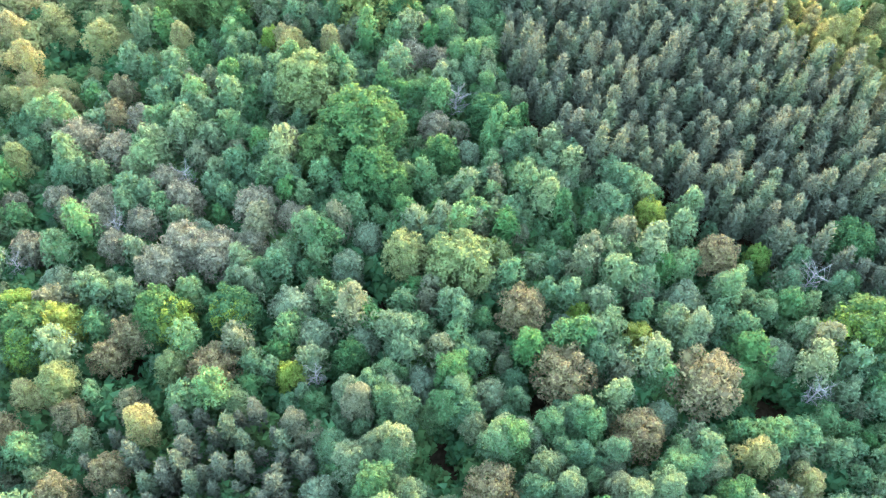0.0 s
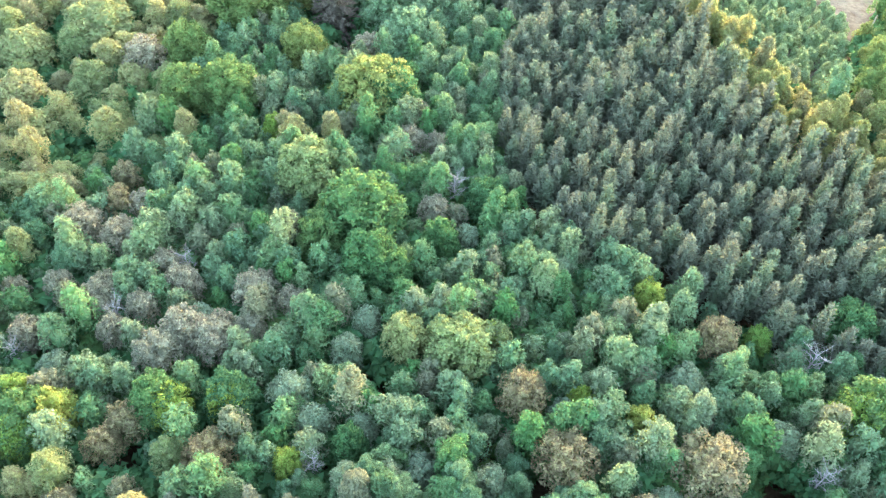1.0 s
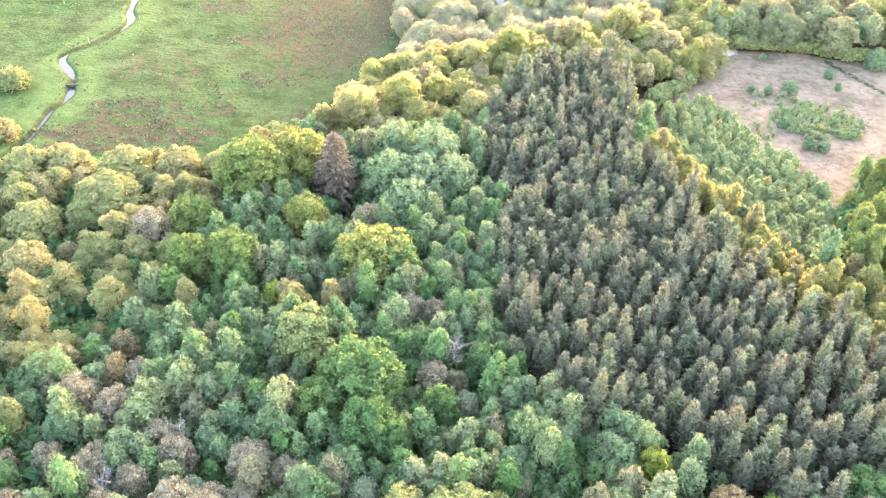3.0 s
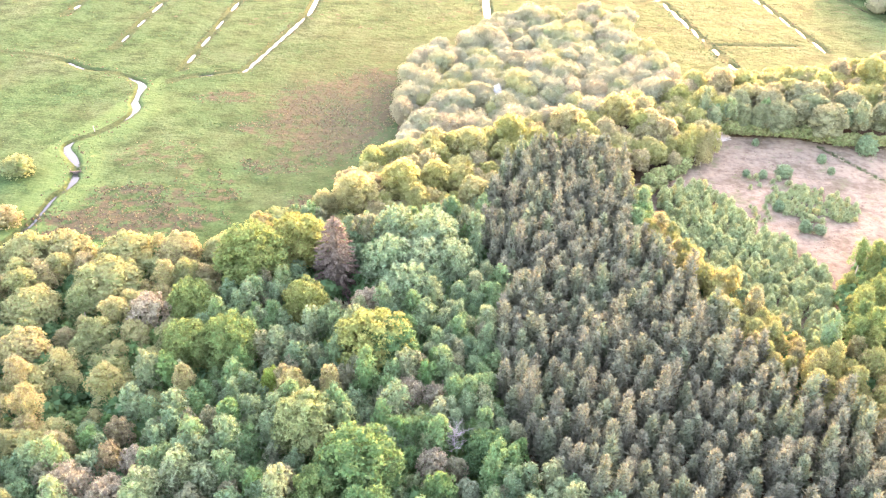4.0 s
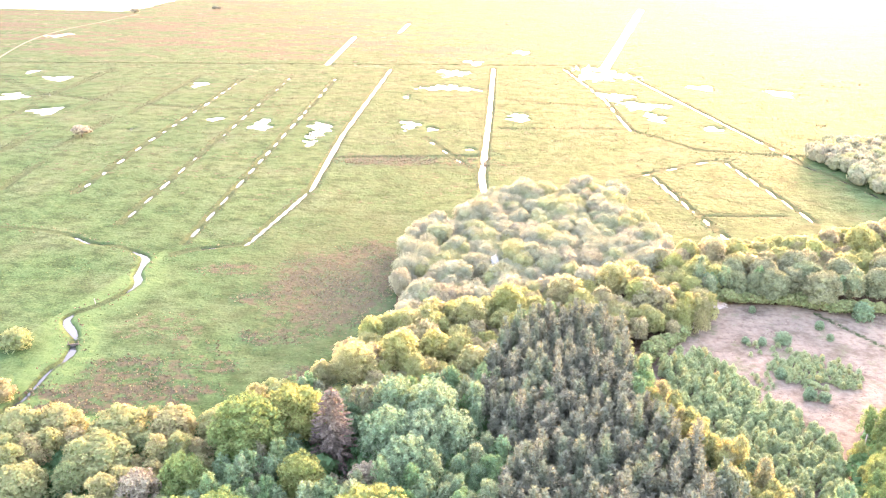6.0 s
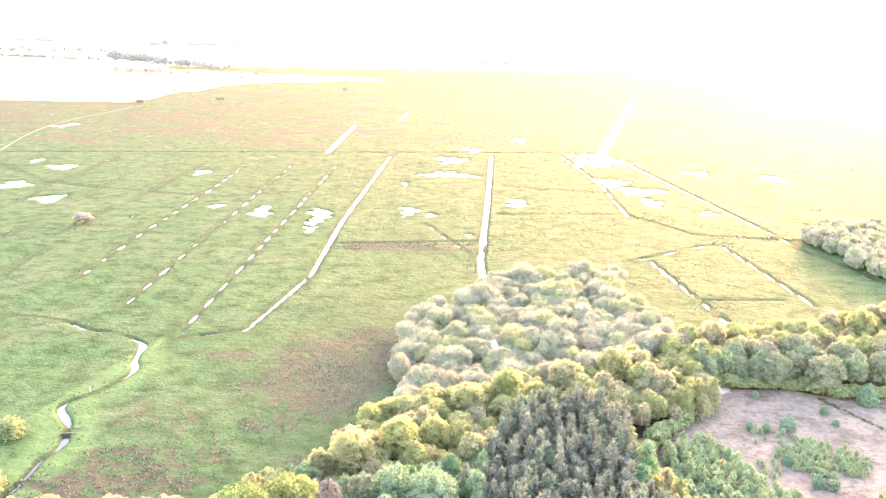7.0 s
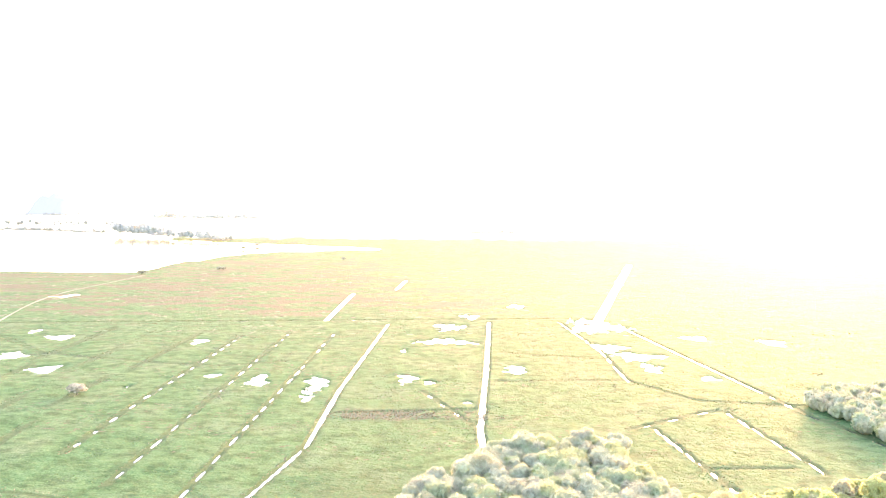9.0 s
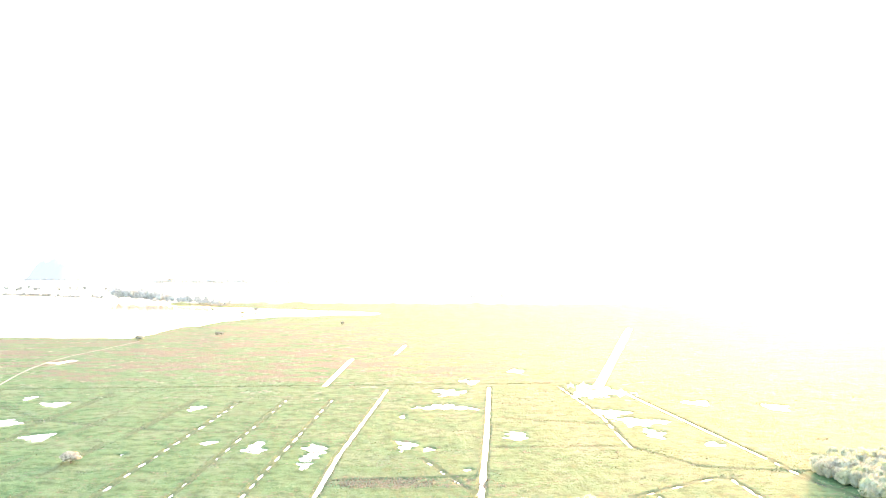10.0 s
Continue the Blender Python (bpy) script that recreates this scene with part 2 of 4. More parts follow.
def crown_of(rng, lobes, count, size, core=0.8, ragged=0.45, low=-0.5, cores=14, hang=0.0, up=0.15):
    """A crown: sprays over the outer side of many lobes, round a dark twiggy core."""
    lobes = np.asarray(lobes, float)
    area = (lobes[:, 3] * lobes[:, 5]) ** 1.0
    pick = rng.choice(len(lobes), 3 * count, p=area / area.sum())
    way = unit(rng.normal(size=(3 * count, 3)))
    way[:, 2] = np.where(way[:, 2] < low, -way[:, 2], way[:, 2])
    lob = lobes[pick]
    place = lob[:, :3] + lob[:, 3:] * way * rng.uniform(0.74, 1.16, (3 * count, 1))
    inside = np.zeros(len(place), bool)
    for i, l in enumerate(lobes):
        inside |= ((((place - l[:3]) / l[3:]) ** 2).sum(1) < 0.7) & (pick != i)
    keep = np.nonzero(~inside)[0][:count]
    v, t = leaves_on(rng, place[keep], way[keep] + ragged * rng.normal(size=(len(keep), 3)) + [0, 0, up], size, hang=hang)
    tv, tf = [], [t]
    for l in lobes[: cores if count > 300 else 4]:
        if core:
            tf.append(ICO_F + len(v) + 12 * len(tv))
            tv.append(l[:3] + ICO_V * l[3:] * core * rng.uniform(0.9, 1.1, (12, 1)))
    return np.concatenate([v, *tv]), np.zeros((0, 4), int), np.concatenate(tf)


def limb(points, radii, sides=6):
    """A tapered, bent round limb."""
    points = np.asarray(points, float)
    out = []
    for i, p in enumerate(points):
        d = unit(points[min(i + 1, len(points) - 1)] - points[max(i - 1, 0)])
        x = unit(np.cross(d, [0.3, 0.9, 0.2]))
        y = np.cross(d, x)
        for k in range(sides):
            t = 2 * math.pi * k / sides
            out.append(p + radii[i] * (x * math.cos(t) + y * math.sin(t)))
    quads = [[i * sides + k, i * sides + (k + 1) % sides, (i + 1) * sides + (k + 1) % sides, (i + 1) * sides + k] for i in range(len(points) - 1) for k in range(sides)]
    return np.array(out), np.array(quads)


def join(parts):
    vs, qs, n = [], [], 0
    for v, q in parts:
        vs.append(v), qs.append(q + n)
        n += len(v)
    return np.concatenate(vs), np.concatenate(qs)


def trunk_of(rng, height, radius, tips):
    lean = rng.normal(0, 0.02 * height, 2)
    top = np.array([lean[0], lean[1], height])
    pts = [np.array([0, 0, -0.3]), np.array([lean[0] * 0.2, lean[1] * 0.1, height * 0.35]), np.array([lean[0] * 0.4, lean[1] * 0.7, height * 0.7]), top]
    parts = [limb(pts, [radius * 1.3, radius, radius * 0.6, radius * 0.12])]
    for tip in tips:
        tip = np.asarray(tip, float)
        h = min(tip[2] * rng.uniform(0.45, 0.7), height * 0.8)
        base = np.array([lean[0] * h / height * 0.6, lean[1] * h / height * 0.6, h])
        mid = (base + tip) / 2 + [0, 0, 0.08 * height]
        parts.append(limb([base, mid, tip], [radius * 0.45, radius * 0.28, radius * 0.06], 5))
    return join(parts)


def round_lobes(rng, height, width, base, count, size, flat=1.0):
    """Lobes over an egg-shaped crown from base to height."""
    out = [(0, 0, (base + height) / 2, width * 0.36, width * 0.36, (height - base) * 0.42)]
    mid, half = base + (height - base) * 0.52, (height - base) * 0.5
    for i in range(count):
        t = (i + 0.5) / count
        z = 1 - 1.5 * t
        r = math.sqrt(max(0, 1 - z * z))
        ang = i * 2.399 + rng.uniform(-0.4, 0.4)
        s = size * rng.uniform(0.75, 1.25)
        reach = rng.uniform(0.85, 1.05)
        out.append((math.cos(ang) * r * (width / 2 - s * 0.7) * reach, math.sin(ang) * r * (width / 2 - s * 0.7) * reach, mid + z * (half - s * 0.6) * reach, s, s, s * flat * rng.uniform(0.8, 1.1)))
    return out


def dome_lobes(rng, height, width, base, count, size, tall=1.1):
    """Uneven lobes under a domed top, some pushed out, some sunk in."""
    deep = height - base
    sx, sy = rng.uniform(0.8, 1.15), rng.uniform(0.8, 1.15)
    out = [(0, 0, base + deep * 0.5, width * 0.33, width * 0.33, deep * 0.4)]
    for i in range(count):
        t = (i + rng.uniform(0.1, 0.9)) / count
        tilt = math.acos(1 - 1.35 * t)
        ang = i * 2.399 + rng.uniform(-0.8, 0.8)
        s = size * rng.uniform(0.5, 1.25)
        reach = rng.uniform(0.68, 1.12)
        r = (width / 2 - 0.7 * s) * math.sin(tilt) * reach
        z = base + deep * 0.42 + (deep * 0.58 - s) * math.cos(tilt) * rng.uniform(0.85, 1.05)
        out.append((math.cos(ang) * r * sx, math.sin(ang) * r * sy, z, s, s, s * tall * rng.uniform(0.8, 1.3)))
    return out


# each kind: a function that gives crown arrays and trunk arrays for a seed and a share of detail
def birch(seed, detail=1.0):
    rng = np.random.default_rng(seed)
    h, w = rng.uniform(10, 13), rng.uniform(3.9, 5.0)
    lobes = dome_lobes(rng, h, w, h * 0.28, 26, 0.7, 1.35)
    return crown_of(rng, lobes, int(4000 * detail), 0.175 / detail ** 0.32, core=0.72, ragged=0.6, hang=0.4, cores=6, up=0.35), trunk_of(rng, h * 0.92, 0.13, [l[:3] for l in lobes[1:6]])


def oak(seed, detail=1.0):
    rng = np.random.default_rng(100 + seed)
    h, w = rng.uniform(13, 15), rng.uniform(9, 11)
    lobes = round_lobes(rng, h, w, h * 0.15, 26, 1.45, 0.75) + round_lobes(rng, h * 1.02, w * 1.04, h * 0.2, 40, 0.8, 0.9)[1:]
    return crown_of(rng, lobes, int(6500 * detail), 0.33 / detail ** 0.4, core=0.74, ragged=0.8, cores=27), trunk_of(rng, h * 0.8, 0.35, [l[:3] for l in lobes[1:12]])


def bronze(seed, detail=1.0):
    rng = np.random.default_rng(200 + seed)
    h, w = rng.uniform(10.8, 12), rng.uniform(6.4, 7.6)
    lobes = round_lobes(rng, h, w, h * 0.28, 26, 0.95, 0.8) + round_lobes(rng, h * 1.02, w * 1.05, h * 0.3, 34, 0.5, 0.9)[1:]
    return crown_of(rng, lobes, int(4200 * detail), 0.24 / detail ** 0.4, core=0.7, ragged=1.0, cores=10), trunk_of(rng, h * 0.85, 0.25, [l[:3] for l in lobes[1:10]])


def shrub_tree(seed, detail=1.0):
    rng = np.random.default_rng(300 + seed)
    h, w = rng.uniform(8.5, 10.5), rng.uniform(5.5, 7.5)
    lobes = round_lobes(rng, h, w, h * 0.04, 20, 1.5, 0.95) + round_lobes(rng, h * 1.02, w * 1.03, h * 0.15, 20, 0.6, 1.1)[1:]
    return crown_of(rng, lobes, int(3000 * detail), 0.31 / detail ** 0.4, core=0.82, ragged=0.42, cores=24), trunk_of(rng, h * 0.8, 0.2, [l[:3] for l in lobes[1:8]])


def carr_willow(seed, detail=1.0):
    """A wide, soft dome of fine twigs and leaves, down to the wet ground."""
    rng = np.random.default_rng(1300 + seed)
    h, w = rng.uniform(6.5, 9.0), rng.uniform(7.0, 10.5)
    lobes = [(0, 0, h * 0.36, w * 0.40, w * 0.40, h * 0.55)]
    for i in range(rng.integers(5, 9)):
        a, r, k = i * 2.4 + rng.uniform(-0.6, 0.6), w * rng.uniform(0.12, 0.3), w * rng.uniform(0.15, 0.24)
        lobes.append((math.cos(a) * r, math.sin(a) * r, h * rng.uniform(0.5, 0.74), k, k, k * rng.uniform(0.85, 1.1)))
    return crown_of(rng, lobes, int(3200 * detail), 0.24 / detail ** 0.4, core=0.88, ragged=0.28, low=-0.25, cores=12), trunk_of(rng, h * 0.7, 0.2, [l[:3] for l in lobes[1:6]])


def sapling(seed, detail=1.0):
    """A young birch: several leafy stems that make one soft, tapering bush."""
    rng = np.random.default_rng(400 + seed)
    h, w = rng.uniform(5.0, 7.0), rng.uniform(3.2, 4.4)
    lobes = [(0, 0, h * 0.42, w * 0.33, w * 0.33, h * 0.42)]
    for i in range(17):
        t = (i + rng.uniform(0, 1)) / 17
        a, r, k = i * 2.4 + rng.uniform(-0.5, 0.5), w / 2 * (0.15 + 0.85 * t ** 0.7) * rng.uniform(0.5, 0.95), rng.uniform(0.4, 0.62)
        lobes.append((math.cos(a) * r, math.sin(a) * r, h * (0.86 - 0.72 * t), k, k, k * rng.uniform(1.2, 1.7)))
    return crown_of(rng, lobes, int(1500 * detail), 0.2 / detail ** 0.4, core=0.6, ragged=0.6, hang=0.15, cores=4, up=0.9), trunk_of(rng, h * 0.85, 0.08, [l[:3] for l in lobes[2:6]])


def conifer(rng, h, w, base, whorls, per, count, size, rise, core_w=0.5, taper=0.75):
    """Whorls of boughs round a straight stem, with needle sprays along each bough."""
    tips, place, normal = [], [], []
    for i in range(whorls):
        t = i / (whorls - 1)
        z = base + (h - base) * t ** 0.9 * 0.97
        r = w / 2 * (1 - t) ** taper + 0.12
        for k in range(per):
            a = k * 2 * math.pi / per + i * 0.9 + rng.uniform(-0.3, 0.3)
            rr = r * rng.uniform(0.75, 1.15)
            tip = np.array([math.cos(a) * rr, math.sin(a) * rr, z + rise * rr])
            tips.append((np.array([0, 0, z]), tip))
    lengths = np.array([np.linalg.norm(b - a) for a, b in tips])
    pick = rng.choice(len(tips), count, p=lengths / lengths.sum())
    along = np.sqrt(rng.uniform(0.08, 1.0, count))[:, None]
    a, b = np.array([t[0] for t in tips])[pick], np.array([t[1] for t in tips])[pick]
    p = a + (b - a) * along + rng.normal(0, 0.16, (count, 3)) * [1, 1, 0.6]
    d = unit(b - a)
    n = np.cross(unit(np.cross(d, [0, 0, 1.0])), d) + 0.5 * rng.normal(size=(count, 3))
    n = unit(n)
    side = unit(np.cross(d + 0.35 * rng.normal(size=(count, 3)), n))
    out = unit(np.cross(n, side))
    s = size * rng.uniform(0.6, 1.3, (count, 1))
    fan = np.stack([p - out * s * 0.4 - side * s * 0.26, p - out * s * 0.4 + side * s * 0.26, p + out * s * 0.75 + [0, 0, 0.1]], 1).reshape(-1, 3)
    q = np.arange(3 * count).reshape(-1, 3)
    cone = np.array([[math.cos(k * math.pi / 3) * w * core_w / 2, math.sin(k * math.pi / 3) * w * core_w / 2, base] for k in range(6)] + [[0, 0, h * 0.95]])
    tri = np.array([[k, (k + 1) % 6, 6] for k in range(6)]) + len(fan)
    stem = [limb([(0, 0, -0.3), (0, 0, h * 0.5), (0, 0, h)], [w * 0.05, w * 0.032, 0.02])]
    stem += [limb([a0, b0], [0.04, 0.012], 3) for a0, b0 in tips[:: max(1, len(tips) // 18)]]
    return (np.concatenate([fan, cone]), np.zeros((0, 4), int), np.concatenate([q, tri])), join(stem)


def pine(seed, detail=1.0):
    rng = np.random.default_rng(500 + seed)
    return conifer(rng, rng.uniform(12, 14.5), rng.uniform(2.7, 3.4), 4.5, 16, 6, int(1500 * detail), 0.42 / detail ** 0.4, 0.6, taper=0.65)


def poplar(seed, detail=1.0):
    """A broad crown all of small upright leafy shoots."""
    rng = np.random.default_rng(900 + seed)
    h, w = rng.uniform(13, 14.5), 9.0
    lobes = round_lobes(rng, h * 0.97, w * 0.95, h * 0.1, 20, 1.3, 0.9) + round_lobes(rng, h * 1.04, w * 1.08, h * 0.1, 150, 0.42, 2.4)[1:]
    return crown_of(rng, lobes, int(6500 * detail), 0.3 / detail ** 0.4, core=0.75, ragged=0.6, cores=20), trunk_of(rng, h * 0.8, 0.3, [l[:3] for l in lobes[1:10]])


def spruce(seed, detail=1.0):
    rng = np.random.default_rng(600 + seed)
    return conifer(rng, 20.0, 8.8, 1.0, 26, 9, int(7500 * detail), 0.5 / detail ** 0.4, -0.15, taper=0.6)


def part(name, arrays, mat, parent, label=""):
    v, q, *t = arrays
    ob = new(name, mesh_of(name, v, q, t[0] if t else [], mat))
    ob.parent = parent
    return tagged(ob, label)


def tree_thing(name, make, seed, leaf, wood, label, category="tree", group="", detail=1.0):
    crown, trunk = make(seed, detail)
    ob = tagged(new(name), label, category, group)
    part("trunk", trunk, wood, ob)
    part("crown", crown, leaf, ob)
    return ob


def wood_stuff(name, make, seeds, detail, spots, leaf, label, category="tree"):
    """Far trees past counting, in one mesh."""
    rng = np.random.default_rng(7)
    kinds = [make(s, detail)[0] for s in seeds]
    vs, qs, ts, tint, n = [], [], [], [], 0
    for x, y, z, s in spots:
        v, q, t = kinds[rng.integers(len(kinds))]
        a = rng.uniform(0, 6.28)
        c, d = math.cos(a) * s, math.sin(a) * s
        vs.append(v @ np.array([[c, d, 0], [-d, c, 0], [0, 0, s * rng.uniform(0.9, 1.1)]]) + [x, y, z])
        qs.append(q + n), ts.append(t + n), tint.append(np.full(len(v), rng.uniform(0, 1)))
        n += len(v)
    if vs:
        ob = new(name, mesh_of(name, np.concatenate(vs), np.concatenate(qs), np.concatenate(ts), leaf, np.concatenate(tint)))
        tagged(ob, label, category, kind="stuff")


# ---- plan: outlines on the ground ----
WOOD = [(-65, 12), (80, 12), (115, 80), (140, 150), (145, 200), (138, 235), (185, 262), (185, 300), (158, 293), (130, 281), (93, 270), (79, 266), (80, 280), (71, 305),
        (72, 346), (49, 348), (18, 336), (13, 318), (-10, 291), (-15, 251), (-14, 216), (-20, 198), (-19, 185), (-30, 170), (-39, 166), (-47, 156), (-66, 157), (-94, 151), (-130, 148), (-110, 90)]
HEATH = [(83, 237), (90, 237), (97, 237), (107, 236), (115, 232), (126, 233), (139, 231), (142, 225), (142, 172), (109, 168), (93, 160), (86, 148), (78, 128), (70, 126), (57, 150), (51, 172), (45, 187), (50, 202), (66, 211), (76, 224)]
THICKET = [(56, 194), (61, 200), (71, 201), (73, 192), (76, 179), (83, 171), (85, 163), (87, 152), (80, 138), (73, 128), (68, 133), (58, 151), (53, 170)]
PINES = [(12, 187), (8, 157), (13.6, 139), (11, 124), (11, 104), (18, 90), (20, 87), (34, 81), (50, 70), (62, 65), (84, 58), (104, 85), (84, 98), (72, 103), (63, 114), (56, 123), (52, 137), (48, 154), (43, 166), (46, 190), (47, 206), (30, 208), (20, 198)]
YOUNG_STRIP = [(6, 158), (12, 140), (9.5, 124), (9.5, 106), (14, 96), (6, 96), (0, 106), (-3, 116), (-2, 126), (4, 138)]
SMALL_PINES = [(-42, 25), (-14, 25), (-11, 36), (-20, 43), (-34, 42), (-44, 34)]
CARR = [(-20, 198), (-14, 185), (20, 205), (50, 225), (95, 255), (79, 270), (80, 280), (71, 305), (72, 346), (49, 348), (18, 336), (13, 318), (-10, 291), (-15, 251), (-14, 216)]
PALE_ZONE = [(-135, 152), (-38, 168), (-42, 135), (-50, 112), (-58, 92), (-115, 85)]
GOLD_ZONE = [(-32, 172), (-20, 160), (8, 178), (22, 208), (47, 206), (44, 188), (50, 201), (66, 211), (76, 224), (78, 240), (92, 243), (104, 242), (120, 237), (142, 225), (190, 258), (190, 300), (158, 293), (130, 281), (93, 270), (79, 266), (50, 238), (20, 222), (-14, 206), (-20, 198)]
EDGE_STRIP = [(45, 168), (48, 154), (53, 137), (57, 123), (64, 113), (73, 102), (81, 101), (86, 109), (78, 127), (70, 125), (57, 149), (50, 172)]
RIGHT_ZONE = [(78, 128), (92, 106), (112, 108), (142, 150), (142, 172), (109, 168), (93, 160), (86, 148)]
SCRUB = [(85, 190), (85, 197), (90, 202), (98, 204), (105, 199), (109, 193), (105, 186), (96, 184), (90, 186)]
RIVER = [(-176, 292.6), (-163.5, 292.3), (-152.4, 290.6), (-140.6, 287.2), (-133, 283.6), (-125.6, 277.7), (-115.9, 275.5), (-107.3, 270.6), (-101.4, 265.1), (-100, 257.5), (-98.9, 250.2), (-96.7, 244.7), (-96.6, 239.2), (-98.1, 233.5), (-100.5, 228.3),
         (-103.7, 223.6), (-106.5, 220.3), (-107.2, 216.8), (-105.6, 213.1), (-101.9, 207.9), (-99.7, 204.5), (-98.6, 200.2), (-97.4, 195.6), (-97.6, 190.9), (-98.9, 186.9), (-98.8, 181.9), (-98.7, 176.8), (-99.2, 171.9), (-100.3, 167), (-102.1, 160)]
# ditches: half width, how broken the water is, then the line
DITCHES = [
    (0.15, 0.6, [(-122.8, 299), (-121.5, 470), (-119.8, 641)]), (0.25, 0.55, [(-92.3, 279), (-89, 460), (-85.3, 644)]),
    (0.35, 0.2, [(-70.3, 280), (-62.7, 323), (-58.1, 351)]), (0.6, 0.0, [(-58.1, 351), (-57.5, 455), (-47.1, 695)]),
    (0.3, 1.3, [(-92.8, 268.5), (-88.4, 273), (-70.3, 280.4)]), (1.0, 0.0, [(18.5, 347), (16.5, 353), (16.3, 373), (26, 517), (37.6, 710)]),
    (3.6, 0.0, [(131.6, 720), (295, 1346)]), (0.45, 0.1, [(146.6, 675), (173.6, 457)]), (0.3, 0.15, [(-338, 629), (-262, 546)]), (0.5, 1.2, [(173.6, 457), (179, 406), (187, 378), (192, 348)]),
    (0.3, 0.0, [(96.4, 382), (102, 330)]), (0.4, 1.0, [(102, 330), (105.8, 297)]), (0.22, 0.05, [(140, 411), (147.7, 317)]),
    (0.4, 0.3, [(97, 716), (107.6, 582), (106.4, 481)]), (1.8, 0.1, [(-101.5, 713), (-100, 914)]), (1.8, 0.3, [(-55.7, 965), (-49.4, 1065)]),
    (0.4, 0.8, [(-155.4, 337), (-155.9, 435), (-154, 530), (-153.6, 627)]), (0.9, 1.3, [(-368, 685), (-101.5, 713), (134.6, 737)]),
    (0.4, 0.8, [(-12, 452), (14, 383)]), (0.6, 1.3, [(84.5, 378.7), (132.5, 414), (143, 411.5)]),
]
# old field drains, dry and dark
DRAINS = [
    [(-187, 340), (-192, 384), (-197, 457), (-189, 531), (-188, 640)], [(-219, 401), (-222, 437), (-225, 536), (-223, 657)], [(-252, 464), (-262, 546), (-262, 665)],
    [(-274, 559), (-190, 526), (-136, 517), (-101, 533)], [(37, 570), (105, 549)], [(30, 479), (106, 484), (133, 435), (200, 425)],
    [(105, 324), (138, 325)], [(-53, 405), (21, 415)], [(-576, 1083), (-494, 1097), (-409, 1127)],
]
PONDS = [(-284, 543, 15, 18), (-243, 503, 12, 18), (-287, 619, 13, 16), (-318, 645, 8, 14), (-395, 869, 9, 31), (-178, 605, 7, 16), (-136, 489, 8, 8), (-175, 458, 3, 6), (-107, 474, 8, 22), (-71, 466, 9, 32), (-73, 437, 5, 10), (-21, 485, 10, 16), (22, 743, 12, 18), (4, 682, 18, 24), (-0, 613, 27, 16), (44, 511, 9, 18), (-29, 576, 3, 8), (-8, 474, 5, 8), (12, 428, 3, 5), (125, 690, 31, 48), (130, 559, 23, 19), (117, 592, 16, 21), (130, 522, 7, 21), (191, 636, 14, 17), (242, 621, 11, 20), (70, 815, 11, 17), (157, 491, 9, 8)]


# brown rush beds: centre, half extents, density
RUSHES = [(-36, 244, 17, 28, 1), (-25, 257, 11, 25, 1), (-70, 256, 9, 5, 0.8), (-56, 233, 7, 4, 0.8), (-79, 212, 12, 9, 0.55), (-77, 186, 13, 8, 0.75), (-80, 175, 15, 6, 1), (-67, 178, 12, 6, 0.8), (-89, 168, 8, 3, 1), (-46, 208, 10, 5, 0.7), (-57, 190, 6, 4, 0.6), (-25, 203, 6, 4, 0.6), (-35, 186, 4, 4, 1), (-64, 199, 9, 6, 0.45), (-28, 401, 22, 9, 1), (10, 400, 18, 8, 0.6)]


def patchy(x, y):
    return 0.5 + 0.25 * np.sin(0.31 * x + 1.7 * np.sin(0.17 * y)) + 0.25 * np.sin(0.27 * y + 1.3 * np.sin(0.23 * x + 2))


def inside(poly, x, y):
    x, y = np.asarray(x, float), np.asarray(y, float)
    hit = np.zeros(x.shape, bool)
    for (x0, y0), (x1, y1) in zip(poly, poly[1:] + poly[:1]):
        if y0 != y1:
            hit ^= ((y0 > y) != (y1 > y)) & (x < (x1 - x0) * (y - y0) / (y1 - y0) + x0)
    return hit


def to_line(line, x, y):
    """Distance to a polyline and the length run along it."""
    best, along, run = np.full(np.shape(x), 1e9), np.zeros(np.shape(x)), 0.0
    for (x0, y0), (x1, y1) in zip(line, line[1:]):
        dx, dy = x1 - x0, y1 - y0
        n = math.hypot(dx, dy)
        t = np.clip(((x - x0) * dx + (y - y0) * dy) / n**2, 0, 1)
        d = np.hypot(x - x0 - t * dx, y - y0 - t * dy)
        near = d < best
        best, along = np.where(near, d, best), np.where(near, run + t * n, along)
        run += n
    return best, along


def curve_through(points, steps=6):
    pts = np.array([points[0], *points, points[-1]], float)
    out = []
    for i in range(1, len(pts) - 2):
        a, b, c, d = pts[i - 1 : i + 3]
        for k in range(steps):
            t = k / steps
            out.append(tuple(0.5 * (2 * b + (c - a) * t + (2 * a - 5 * b + 4 * c - d) * t * t + (3 * b - a - 3 * c + d) * t**3)))
    return out + [tuple(pts[-1])]


def axis(pieces):
    out = []
    for start, stop, step in pieces:
        out += list(np.arange(start, stop, step))
    return np.array(out + [pieces[-1][1]], float)


